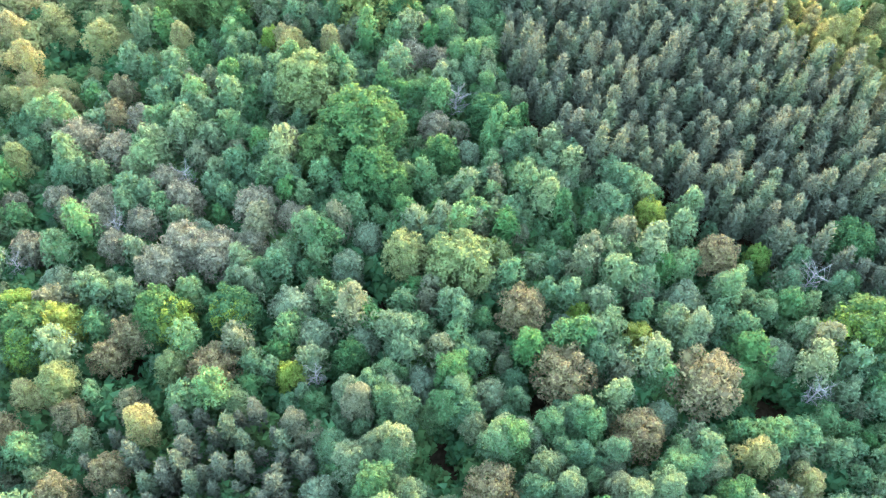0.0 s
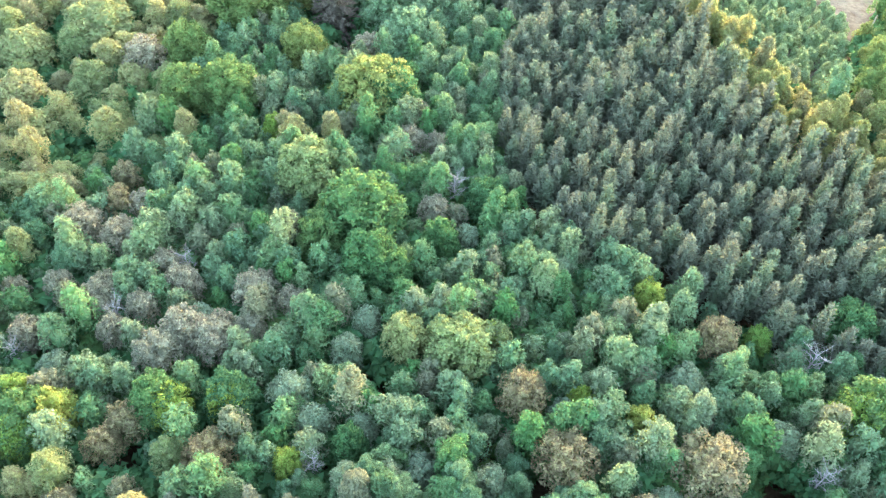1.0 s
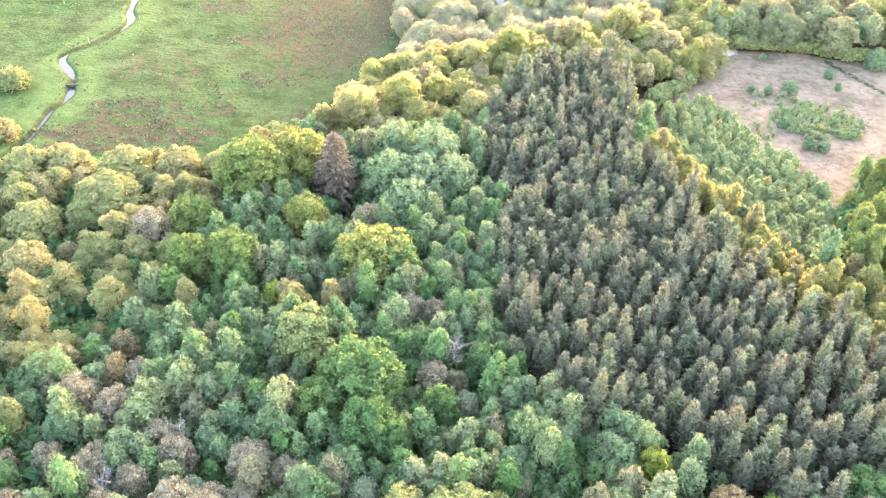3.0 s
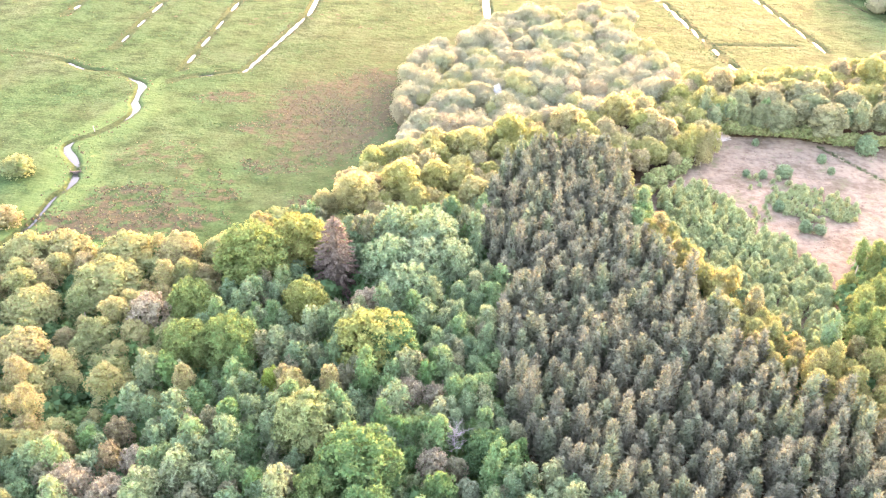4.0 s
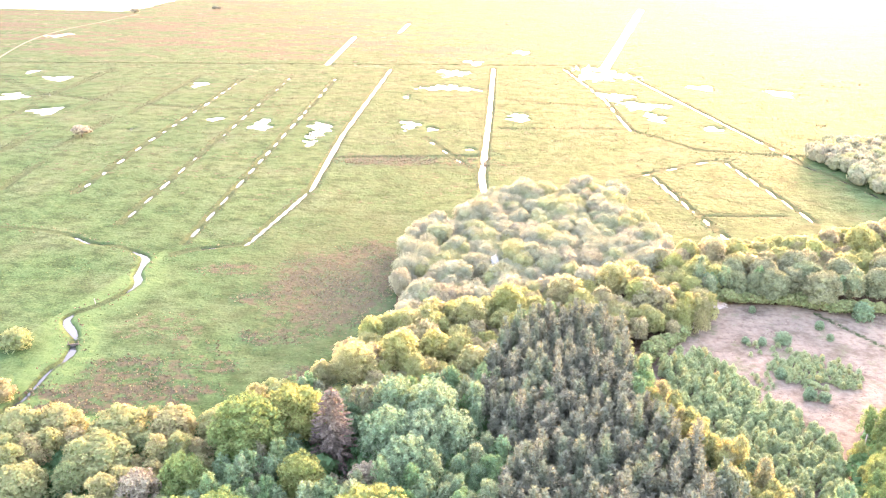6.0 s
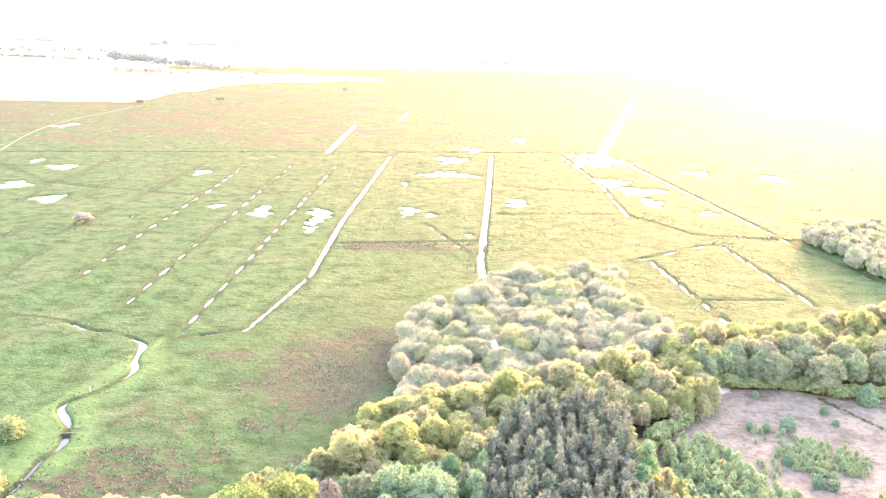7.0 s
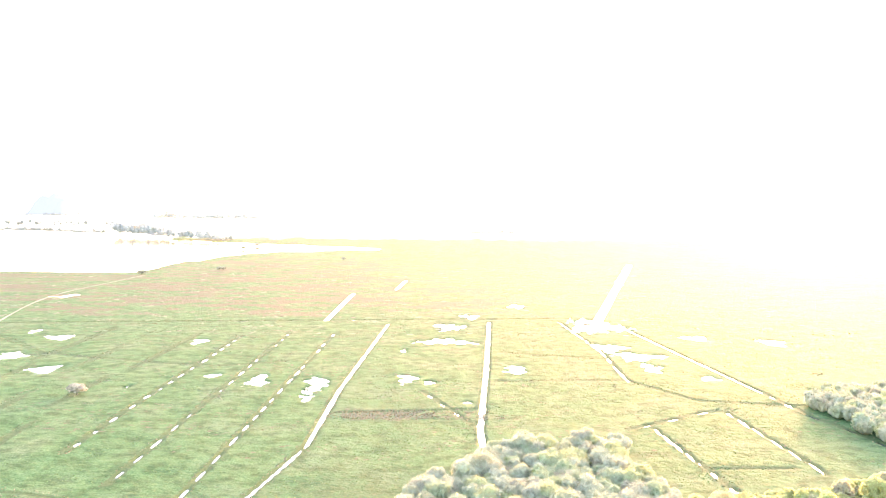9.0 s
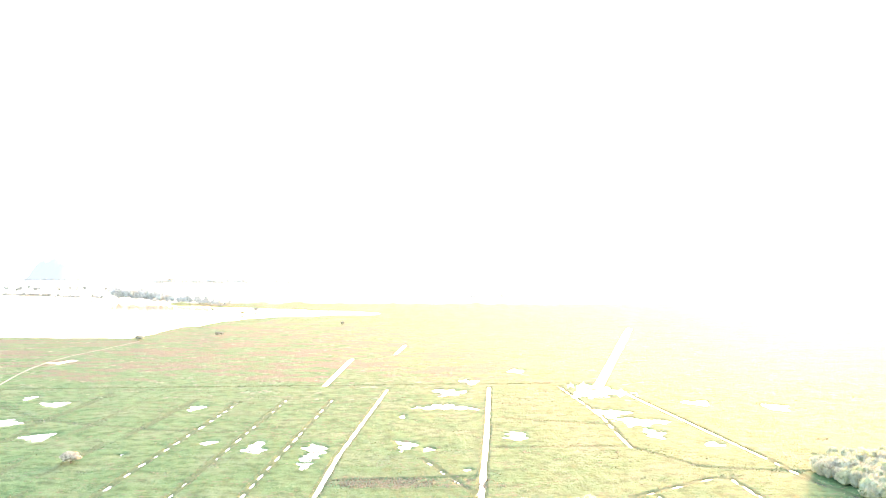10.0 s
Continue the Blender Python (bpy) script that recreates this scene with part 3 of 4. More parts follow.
def build_ground():
    xs = axis([(-5000, -1000, 400), (-1000, -400, 40), (-400, -190, 6), (-190, -114, 1.35), (-114, -88, 0.8), (-88, 215, 1.35), (215, 420, 6), (420, 1000, 40), (1000, 5000, 400)])
    ys = axis([(-800, -100, 100), (-100, 150, 5), (150, 290, 1.0), (290, 480, 1.6), (480, 740, 2.6), (740, 1400, 8), (1400, 2000, 60), (2000, 5000, 300)])
    x, y = np.meshgrid(xs, ys)
    wob = np.sin(x * 0.11 + 1.3 * np.sin(y * 0.07)) * np.sin(y * 0.13 + x * 0.05)
    z = 0.12 * wob
    bank = np.zeros(x.shape)
    d, run = to_line(curve_through(RIVER), x, y)
    reach = np.interp(y, [160, 190, 197, 203, 206, 212, 217, 220, 233, 238, 248, 258, 264, 268, 271, 275, 279, 283, 288], [0.85, 0.95, 1.4, 0.9, 1.2, 1.8, 1.4, 0.5, 0.45, 1.2, 1.7, 1.2, 1.8, 1.3, 0.6, 0.6, 1.4, 1.0, 0.4])
    depth = 1.5 * np.clip((reach - 0.22 + 0.15 * np.sin(run * 0.45) - d) / 0.9, 0, 1)
    bank = np.maximum(bank, 0.9 * np.clip((2.1 - d) / 1.1, 0, 1))
    lush = np.clip(1.3 - d / 12, 0, 1) * (x > -112 + 0.25 * (y - 215)) + 0.5 * np.clip(1 - d / 8, 0, 1)
    for half, broken, line in DITCHES:
        d, run = to_line(line, x, y)
        wet = np.clip(1.2 - broken * (1 + np.sin(run * 2 * math.pi / 20.0 + np.sin(run * 0.05) * 1.2)), 0.25, 1)
        depth = np.maximum(depth, 1.3 * wet * np.clip((half + 0.9 - d) / 1.3, 0, 1))
        bank = np.maximum(bank, 0.9 * np.clip((half + 2.9 - d) / 1.9, 0, 1))
    for line in DRAINS:
        d, run = to_line(line, x, y)
        depth = np.maximum(depth, 0.45 * np.clip((1.6 - d) / 1.2, 0, 1))
        bank = np.maximum(bank, 0.9 * np.clip((3.4 - d) / 2.0, 0, 1))
    d, run = to_line([(112, 231), (123, 208), (140, 196)], x, y)
    depth = np.maximum(depth, 0.4 * np.clip((0.9 - d) / 0.8, 0, 1))
    bank = np.maximum(bank, 0.7 * np.clip((1.8 - d) / 1.2, 0, 1))
    for px, py, rx, ry in PONDS:
        r = 1.3 * np.hypot((x - px) / rx, (y - py) / ry) + 0.25 * np.sin(3 * np.arctan2(y - py, x - px) + px) + 0.34 * np.sin(0.55 * x + 0.2 * y) * np.sin(0.33 * y + px) + 0.12 * np.sin(0.9 * x - 0.31 * y + py) * np.sin(0.21 * y + 0.4 * x)
        depth = np.maximum(depth, np.clip((1 - r) * 4, 0, 0.9))
    shore = np.interp(x, [-430, -409, -400, -387, -344, -303, -100, 600], [1140, 1250, 1345, 1470, 1560, 1600, 1700, 1900])
    lake = np.clip((y - shore) / 20 + 0.6 * wob, 0, 1) * np.clip((2150 - 0.495 * np.maximum(x + 900, 0) - y) / 60, 0, 1)
    z = z - np.maximum(depth, lake)
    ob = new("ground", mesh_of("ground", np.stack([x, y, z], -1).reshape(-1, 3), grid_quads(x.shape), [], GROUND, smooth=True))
    tagged(ob, "open green water meadow with rushes, ditches and woodland floor", "ground", kind="structure")
    wood = inside(WOOD, x, y) & ~inside(HEATH, x, y)
    streaks = 0.6 * patchy(0.12 * x, 0.2 * y) + 0.9 * patchy(0.4 * x + 9, 0.7 * y)
    brown = (0.12 + 0.62 * np.clip((streaks - 0.55) * 1.8, 0, 1)) * np.clip((y - 700 - 60 * patchy(0.2 * x, 0.3 * y)) / 50, 0, 1) * np.clip((1500 - y) / 200, 0.3, 1) + 0.16 * (y > 150) + 0.2 * (streaks > 0.9) * (y > 330)
    for cx, cy, rx, ry, k in RUSHES:
        brown = np.maximum(brown, (0.24 + 0.34 * k) * np.clip(2.0 - 1.1 * np.hypot((x - cx) / rx, (y - cy) / ry), 0, 1))
    for name, value in (("wood", wood * 1.0), ("lush", np.clip(lush, 0, 1)), ("heath", inside(HEATH, x, y) * 1.0), ("far_glare", np.clip((y - 2000) / 200, 0, 1)), ("dark_green", 0.95 * np.clip((patchy(0.3 * x + 4, 0.9 * y) + 0.4 * patchy(x, 1.5 * y) - 0.8) * 3, 0, 1) * np.clip((y - 420) / 200, 0, 1) + 0.62 * np.clip(1.6 - np.hypot((x + 32) / 34, (y - 262) / 75), 0, 1) + 0.5 * np.clip(1.5 - np.hypot((x + 14) / 30, (y - 405) / 45), 0, 1)), ("sand", np.clip(1.5 - np.hypot((x - 83.5) / 3.4, (y - 238) / 5), 0, 1)), ("rush", np.clip(brown, 0, np.interp(y, [420, 480, 690, 800], [0.58, 0.5, 0.5, 0.72])) * ~wood), ("bank", bank)):
        ob.data.attributes.new(name, "FLOAT", "POINT").data.foreach_set("value", np.asarray(value, np.float32).ravel())
    wx, wy = np.meshgrid([-5000, -1000, 0, 1000, 5000], [140, 400, 800, 1500, 5000])
    water = new("water", mesh_of("water", np.stack([wx, wy, np.full(wx.shape, -0.55)], -1).reshape(-1, 3), grid_quads(wx.shape), [], WATER))
    tagged(water, "still water in the stream, ditches and pools", "water", kind="structure")


def grid_quads(shape):
    i = np.arange(shape[0] * shape[1]).reshape(shape)
    return np.stack([i[:-1, :-1], i[:-1, 1:], i[1:, 1:], i[1:, :-1]], -1).reshape(-1, 4)


build_ground()


# ---- trees ----
taken = []


def spots_in(poly, spacing, seed, keep=lambda x, y: True, sway=0.35, mark=False):
    """Jittered staggered spots in an outline, clear of what already stands there."""
    rng = np.random.default_rng(seed)
    px, py = [p[0] for p in poly], [p[1] for p in poly]
    out = []
    fixed = np.array(taken + [(1e6, 1e6, 1)], float)
    for j in range(int((max(py) - min(py)) / (spacing * 0.87)) + 1):
        for i in range(int((max(px) - min(px)) / spacing) + 1):
            x = min(px) + (i + 0.5 * (j % 2) + rng.uniform(-sway, sway)) * spacing
            y = min(py) + (j + rng.uniform(-sway, sway)) * spacing * 0.87
            if shown(x, y) and inside(poly, x, y) and keep(x, y) and np.all((x - fixed[:, 0]) ** 2 + (y - fixed[:, 1]) ** 2 > (0.42 * fixed[:, 2] + 0.36 * spacing) ** 2):
                out.append((x, y))
    if mark:
        taken.extend((x, y, spacing * 0.9) for x, y in out)
    return out


def shown(x, y, margin=14):
    """Within what the camera's turn takes in, with a margin."""
    return abs(x) < 0.53 * math.hypot(y, 95) + margin


def tree_pose(rng, x, y, s, tall=1.0):
    return pose(x, y, 0, 0, 0, rng.uniform(0, 360)) @ Matrix.Diagonal((s, s, tall, 1))


def stand(name, make, seeds, leaf, wood, label, spots, group, limit=300, detail=0.4, stuff_label="", size=(0.85, 1.15), near=1.0, tall=1.0):
    """The nearest trees of a kind as things, those past the limit as one mass."""
    rng = np.random.default_rng(len(spots) + 3)
    spots = sorted(spots, key=lambda p: p[0] ** 2 + p[1] ** 2)
    kinds = [tree_thing(name, make, s, leaf, wood, label, "tree", group, near) for s in list(seeds)[: len(spots)]]
    for i, (x, y) in enumerate(spots[:limit]):
        s = rng.uniform(*size)
        ob = kinds[i] if i < len(kinds) else copy_thing(kinds[rng.integers(len(kinds))], Matrix())
        ob.matrix_basis = tree_pose(rng, x, y, s, tall * s * rng.uniform(0.9, 1.1))
    if spots[limit:]:
        wood_stuff(name + "_wood", make, seeds, detail, [(x, y, 0, rng.uniform(*size)) for x, y in spots[limit:]], leaf, stuff_label or "dense mass of " + label, "trees")


def placed(name, make, seeds, leaf, wood, label, spots, group, width, category="tree", tall=0.35):
    """Trees that stand out, each at its own place (x, y, size)."""
    rng = np.random.default_rng(len(spots) + 11)
    kinds = [tree_thing(name, make, s, leaf, wood, label, category, group) for s in list(seeds)[: len(spots)]]
    for i, (x, y, s) in enumerate(spots):
        ob = kinds[i] if i < len(kinds) else copy_thing(kinds[rng.integers(len(kinds))], Matrix())
        ob.matrix_basis = tree_pose(rng, x, y, s, s**tall)
        taken.append((x, y, s * width))


def in_any(polys, x, y):
    return any(inside(p, x, y) for p in polys)


def snag(seed, detail=1.0):
    """A dead, bare tree: forked pale limbs and a few last twigs."""
    rng = np.random.default_rng(800 + seed)
    parts = [limb([(0, 0, -0.3), (0.2, 0.1, 5), (0.1, 0.3, 10)], [0.16, 0.11, 0.04])]
    twigs = []
    for i in range(20):
        a, h = i * 2.4, 5 + 5 * i / 20
        reach = rng.uniform(1.0, 2.3)
        tip = np.array([math.cos(a) * reach, math.sin(a) * reach, h + rng.uniform(0.6, 2.0)])
        root = np.array([0.1, 0.2, h])
        parts.append(limb([root, (root + tip) / 2 + rng.normal(0, 0.15, 3), tip], [0.05, 0.035, 0.012], 4))
        for k in range(12):
            b = root + (tip - root) * rng.uniform(0.4, 1.0)
            twigs.append(limb([b, b + rng.normal(0, 0.45, 3) + [0, 0, 0.2]], [0.018, 0.006], 3))
    v, q = join(twigs)
    return (v, q, np.zeros((0, 3), int)), join(parts)


def bush(seed, detail=1.0):
    rng = np.random.default_rng(700 + seed)
    h, w = rng.uniform(2.6, 3.6), rng.uniform(2.8, 3.4)
    lobes = round_lobes(rng, h, w, 0.1, 9, 0.75, 1.0)
    return crown_of(rng, lobes, int(700 * detail), 0.3 / detail ** 0.4), trunk_of(rng, h * 0.8, 0.07, [l[:3] for l in lobes[1:5]])


def low_bush(seed, detail=1.0):
    """A bush whose leaves reach down to the ground."""
    rng = np.random.default_rng(1100 + seed)
    h, w = rng.uniform(2.4, 2.9), rng.uniform(2.9, 3.5)
    lobes = round_lobes(rng, h, w, -0.5 * h, 20, 0.62, 0.9) + round_lobes(rng, h * 1.05, w * 1.08, -0.4 * h, 26, 0.28, 1.3)[1:]
    return crown_of(rng, lobes, int(1500 * detail), 0.17 / detail ** 0.4, ragged=0.5), trunk_of(rng, h * 0.8, 0.08, [l[:3] for l in lobes[1:6]])


BRONZES = [(17.7, 49.4, 1.16), (35.5, 48.6, 1.36), (-27.0, 48.3, 1.01), (26.3, 41.7, 0.98), (8.2, 34.0, 0.98), (12.5, 58.8, 1.03), (-40.7, 49.5, 0.72), (-38.5, 52.9, 0.78), (-43.1, 41.5, 0.65),
           (-36.4, 43.3, 0.59), (-50.4, 39.2, 0.66), (-36.9, 34.5, 0.73), (-42.2, 31.6, 0.74), (40.4, 69.0, 0.96), (-50.4, 97.2, 0.7), (-49.7, 91.0, 0.75)]
GREYS = [(-54.2, 86.6, 0.7), (-47.4, 85.3, 0.75), (-39.7, 79.0, 0.75), (-46.8, 74.4, 0.7), (-41.1, 71.1, 0.75), (-29.4, 67.8, 0.8), (-25.5, 68.0, 0.75), (-48.5, 71.7, 0.65), (-54.8, 66.4, 0.6), (-24.7, 75.6, 0.75), (-20.3, 73.3, 0.7), (-60.2, 73.6, 0.6), (41.0, 70.0, 0.7), (-54.0, 74.5, 0.7), (-35.7, 75.5, 0.7), (-0.3, 107.8, 0.7), (-0.3, 92.3, 0.77), (-37.0, 63.1, 1.04), (-53.8, 85.4, 1.07), (-45.7, 90.7, 0.8), (-34.0, 67.1, 0.99), (-25.7, 74.5, 0.95), (-29.7, 65.4, 0.98), (-4.6, 108.2, 0.83), (-47.4, 72.3, 0.87),
         (-47.8, 83.5, 0.91), (-36.6, 76.0, 0.74), (-44.1, 67.0, 0.72), (-55.8, 65.9, 0.74), (-14, 133, 1.0), (-55, 128, 1.2)]
OAKS = [(-11.5, 88.6, 1.32), (-9.5, 80.2, 0.93), (8.2, 94.6, 0.73), (-25.9, 56.5, 0.77), (-35.0, 55.6, 0.7), (-50.4, 51.9, 0.89), (58.2, 57.1, 0.93), (-9.0, 118.0, 1.23), (-17.1, 84.2, 0.78),
        (0.8, 85.3, 0.6), (-54.4, 53.4, 0.58), (59.7, 72.0, 0.81), (-5.7, 78.8, 0.58), (-9.8, 51.0, 0.51)]
EDGE_OAKS = [(-11.7, 119.0, 1.34), (-38.8, 144.3, 1.6), (-44.7, 117.5, 0.96), (-37.3, 117.9, 1.05), (-47.2, 130.2, 0.91), (-30.3, 152.4, 1.3), (-25.9, 132.1, 0.89), (-20.6, 175.8, 1.3), (-10.2, 182.3, 1.2),
             (-27.9, 172.4, 0.81), (6.8, 206.2, 1.1), (17.9, 214.4, 1.1), (34.6, 223.4, 1.1), (-2.0, 188, 1.0), (50.9, 232.9, 1.2), (88, 258, 1.0), (142, 272, 1.1), (160, 280, 1.2)]
OLIVES = [(4.1, 65.2, 1.01), (-20.5, 97.8, 1.16), (9.2, 67.4, 0.51), (-3.4, 66.7, 0.71)]
SILVERS = [(-10.5, 145.8, 1.25), (-1.9, 155.1, 1.3), (-6.5, 136.5, 1.2), (2.4, 147.5, 1.1), (-10.1, 158.2, 1.1), (-4, 146, 1.2)]
PALES = [(-66.8, 138.7, 1.9), (-79.0, 130.5, 1.6), (-55.8, 122.8, 1.03), (-74.1, 117.2, 1.4), (-47.6, 105.1, 0.78), (-69.2, 108.4, 1.17), (-78.8, 150, 1.6), (-86.6, 148.4, 1.6), (-66.5, 150, 1.6),
         (-55.6, 151, 1.5), (-46.1, 152, 1.4), (-37.2, 164.3, 1.3), (-95.6, 146, 1.6), (-104, 145, 1.5)]
LIMES = [(-26.0, 55.9, 0.62), (8.0, 67.6, 0.5), (31.4, 75.8, 0.55), (-47.5, 53.2, 0.7), (-51.0, 50.5, 0.62), (56.4, 56.4, 0.8), (-17.2, 48.1, 0.4), (27.9, 55.5, 0.45), (-33.5, 55.1, 0.62), (46.6, 69.6, 0.4), (20.3, 58.6, 0.4), (-28.3, 109.7, 0.5), (-53.3, 55.4, 0.6)]
HOARIES = [(-18.2, 58.4, 0.95), (-14.8, 54.3, 0.8), (-11.7, 66.1, 0.75), (35.1, 62.0, 0.95), (-8.5, 53.4, 0.7), (-9.2, 71.1, 0.7), (-0.6, 48.1, 0.8), (8.2, 46.9, 0.75), (18.0, 57.2, 0.7), (-26.3, 68.7, 0.7), (-12.0, 33.1, 0.8), (46.6, 54.3, 0.8), (29.9, 44.8, 0.7), (-50.5, 60.8, 0.8), (-32.8, 70.3, 0.7), (-7.2, 90.9, 0.6), (5.0, 87.5, 0.7)]
HEATH_TREES = [(113.8, 233.1, 1.6), (100.0, 236.4, 1.3), (95.0, 237.8, 0.9), (107.1, 239.8, 1.1), (90.2, 239.2, 0.8), (124.7, 237.9, 1.2), (132.2, 237.1, 1.5), (112.7, 243.2, 1.4), (124.2, 245.2, 1.5), (139.6, 247.5, 1.6), (100.0, 245.1, 1.4), (112.1, 251.3, 1.5), (90.5, 246.2, 1.1)]
BUSHES = [(94.3, 210.2, 1.5), (108.5, 220.0, 0.9), (124.3, 227.4, 2), (84.1, 210.3, 0.7), (88.3, 209.2, 0.8), (51.6, 187.3, 1.3), (90.1, 180.5, 1.1), (93.3, 179.6, 1), (86.6, 190.6, 1), (92.7, 230.7, 0.7), (108.6, 212.8, 0.7)]
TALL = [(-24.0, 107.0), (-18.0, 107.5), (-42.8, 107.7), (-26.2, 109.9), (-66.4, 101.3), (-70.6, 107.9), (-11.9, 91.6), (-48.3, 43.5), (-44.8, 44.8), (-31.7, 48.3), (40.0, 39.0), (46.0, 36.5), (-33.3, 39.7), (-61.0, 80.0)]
GAPS = [(-21.0, 138.5, 7), (-7.2, 63.0, 7), (2.3, 39.0, 9), (15.5, 46.0, 4), (44.5, 47.6, 6), (-39.4, 49.4, 5), (-47.2, 64.0, 4), (-61.1, 107.3, 5), (-53.7, 68.6, 4), (-17.5, 139.5, 6)]

placed("spruce", spruce, (0,), SPRUCE, BROWN_BARK, "tall rust-brown spruce at the edge of the wood", [(-21.9, 146.1, 1.35)], "", 8, tall=0.1)
placed("silver_poplar", poplar, (31, 32, 33), SILVER, BROWN_BARK, "broad silvery green poplar with dense pale leaves", SILVERS, "silver poplars", 9)
placed("oak", oak, range(5), OAK, BROWN_BARK, "bright green broad-crowned oak in fresh leaf", OAKS, "oaks in the wood", 9)
placed("edge_oak", oak, range(5, 9), SUN_EDGE, BROWN_BARK, "broad green oak behind the wood's edge, sunlit yellow in leaf colour", [p for p in EDGE_OAKS if p[1] < 160], "oaks at the edge", 9)
placed("golden_oak", oak, range(9, 12), SUN_GOLD, BROWN_BARK, "yellow-green oak at the wood's edge, low sun put into leaf colour", [(x, y, 0.82 * k) for x, y, k in EDGE_OAKS if y >= 160], "oaks at the edge", 9)
placed("olive_oak", oak, (21, 22), OLIVE, BROWN_BARK, "large olive-green oak with a soft domed crown", OLIVES, "olive oaks", 9)
placed("lime_oak", oak, (23, 24, 25), LIME, BROWN_BARK, "small bright yellow-green oak in fresh leaf", LIMES, "lime-green oaks", 9, tall=0.4)
placed("hoary_willow", shrub_tree, (40, 41, 42), HOARY, BROWN_BARK, "pale grey-green willow among the birches", HOARIES, "hoary willows", 6.5, tall=0.3)
placed("bronze_oak", bronze, range(4), BRONZE, BROWN_BARK, "round-crowned oak with bronze unfolding leaves", BRONZES, "bronze oaks", 7)
placed("grey_tree", bronze, range(10, 13), GREY, BROWN_BARK, "thin grey-brown tree barely in leaf", GREYS, "half-bare trees", 6.5)
placed("pale_willow", shrub_tree, range(10, 14), SUN_PALE, BROWN_BARK, "willow dome beside the meadow, low sun put into pale leaf colour", PALES, "pale willows", 6.5)
placed("heath_tree", shrub_tree, range(14, 17), SHADY, BROWN_BARK, "rounded olive-green tree at the far edge of the heath", HEATH_TREES, "trees round the heath", 6.5)
placed("dead_tree", snag, range(3), DEAD_BARK, DEAD_BARK, "bare dead tree with pale grey branches", [(-44.3, 70.0, 0.95), (-36.9, 79.7, 0.87), (3.2, 97.4, 1.15), (-14.1, 48.0, 0.8), (53.0, 65.8, 1.2), (-56.4, 63.0, 0.86), (50.1, 48.5, 1.0)], "dead trees", 3)
placed("blossom_willow", carr_willow, (31,), BLOSSOM, BROWN_BARK, "small round tree with bluish white blossom in the carr", [(16.2, 252.8, 0.55)], "", 8, tall=-0.1)
placed("bush", low_bush, range(3), SILVER, BROWN_BARK, "small round grey-green bush on the open heath", BUSHES, "heath bushes", 3, "bush", 0.9)
placed("meadow_willow", low_bush, (17, 18), SUN_PALE, BROWN_BARK, "low yellow willow bush beside the stream", [(-113.0, 198.5, 2.6), (-104.5, 172.5, 2.4)], "streamside willows", 4, "bush", 0.6)
placed("golden_poplar", sapling, range(6, 9), SUN_GOLD, BIRCH_BARK, "upright golden-green poplar in a row beside the heath", [(63.5, 216, 1.7), (66.2, 216.5, 1.8), (69.0, 217.5, 1.9), (71.8, 218.6, 1.8), (74.4, 219.8, 1.9), (76.8, 221.5, 1.7), (67.5, 213.5, 1.5), (72.6, 215.4, 1.5)], "row of poplars", 3.4, tall=1.0)
taken.extend(GAPS)

# birches with sunlit tops painted in: paler leaf colour, taller shape
placed("tall_birch", birch, range(50, 54), SUN_PALE, BIRCH_BARK, "taller birch, sun on its top put into yellow-green leaf colour", [(x, y, 1.05) for x, y in TALL], "tall birches", 4.2, tall=2.5)
stand("young_pine", pine, (11, 12), PINE, BROWN_BARK, "pale-tipped young pine in a small clump", spots_in(SMALL_PINES, 2.4, 2, mark=True), "pine clump", size=(0.62, 0.95))
stand("pine", pine, range(5), PINE, BROWN_BARK, "grey-green plantation pine with upswept shoots", spots_in(PINES, 2.85, 1), "plantation pines", detail=0.5)
stand("sapling", sapling, range(4), LIGHT, BIRCH_BARK, "green birch sapling in a dense thicket on heath", spots_in(THICKET, 1.8, 3, sway=0.55), "birch thicket", near=0.6, detail=0.45, size=(0.4, 0.9))
stand("young_birch", birch, range(55, 59), BIRCH, BIRCH_BARK, "slim grey-green young birch beside the pines", spots_in(YOUNG_STRIP, 2.9, 8, mark=True), "young birches", size=(0.8, 1.05), near=0.6)
# the sun's gold on the sallows is painted in the leaves
stand("golden_sallow", shrub_tree, range(20, 25), SUN_GOLD, BROWN_BARK, "sallow crown with low sunlight put into its golden-green leaf colour", spots_in(GOLD_ZONE, 4.5, 14, lambda x, y: not in_any((PINES, HEATH), x, y), mark=True), "sallows at the edge", size=(0.6, 1.15), near=0.5)
stand("willow", carr_willow, range(8), WILLOW, BROWN_BARK, "pale cream-green willow with a wide rounded crown in wet carr", spots_in(CARR, 5.6, 4, lambda x, y: not inside(GOLD_ZONE, x, y), sway=0.45), "willow carr", size=(0.7, 1.3), near=0.6, detail=0.5)
# evening sun on this edge of the wood comes from the leaf colour
stand("pale_birch", birch, range(30, 35), SUN_PALE, BIRCH_BARK, "birch with low evening sun put into its pale leaf colour", spots_in(PALE_ZONE, 4.8, 15, lambda x, y: inside(WOOD, x, y), mark=True), "pale birches", size=(1.1, 1.6), near=0.6, tall=0.68)
stand("golden_birch", birch, range(36, 40), SUN_GILT, BIRCH_BARK, "birch between pines and thicket, backlit gold put into leaf colour", spots_in(EDGE_STRIP, 3.3, 16, lambda x, y: not in_any((PINES,), x, y), mark=True), "birches along the pines", size=(0.7, 1.05), near=0.45)
stand("olive_birch", birch, range(40, 44), SUN_EDGE, BIRCH_BARK, "olive-green birch beside the sandy heath path", spots_in(RIGHT_ZONE, 3.8, 17, mark=True), "birches by the heath", size=(0.7, 1.1), near=0.45)
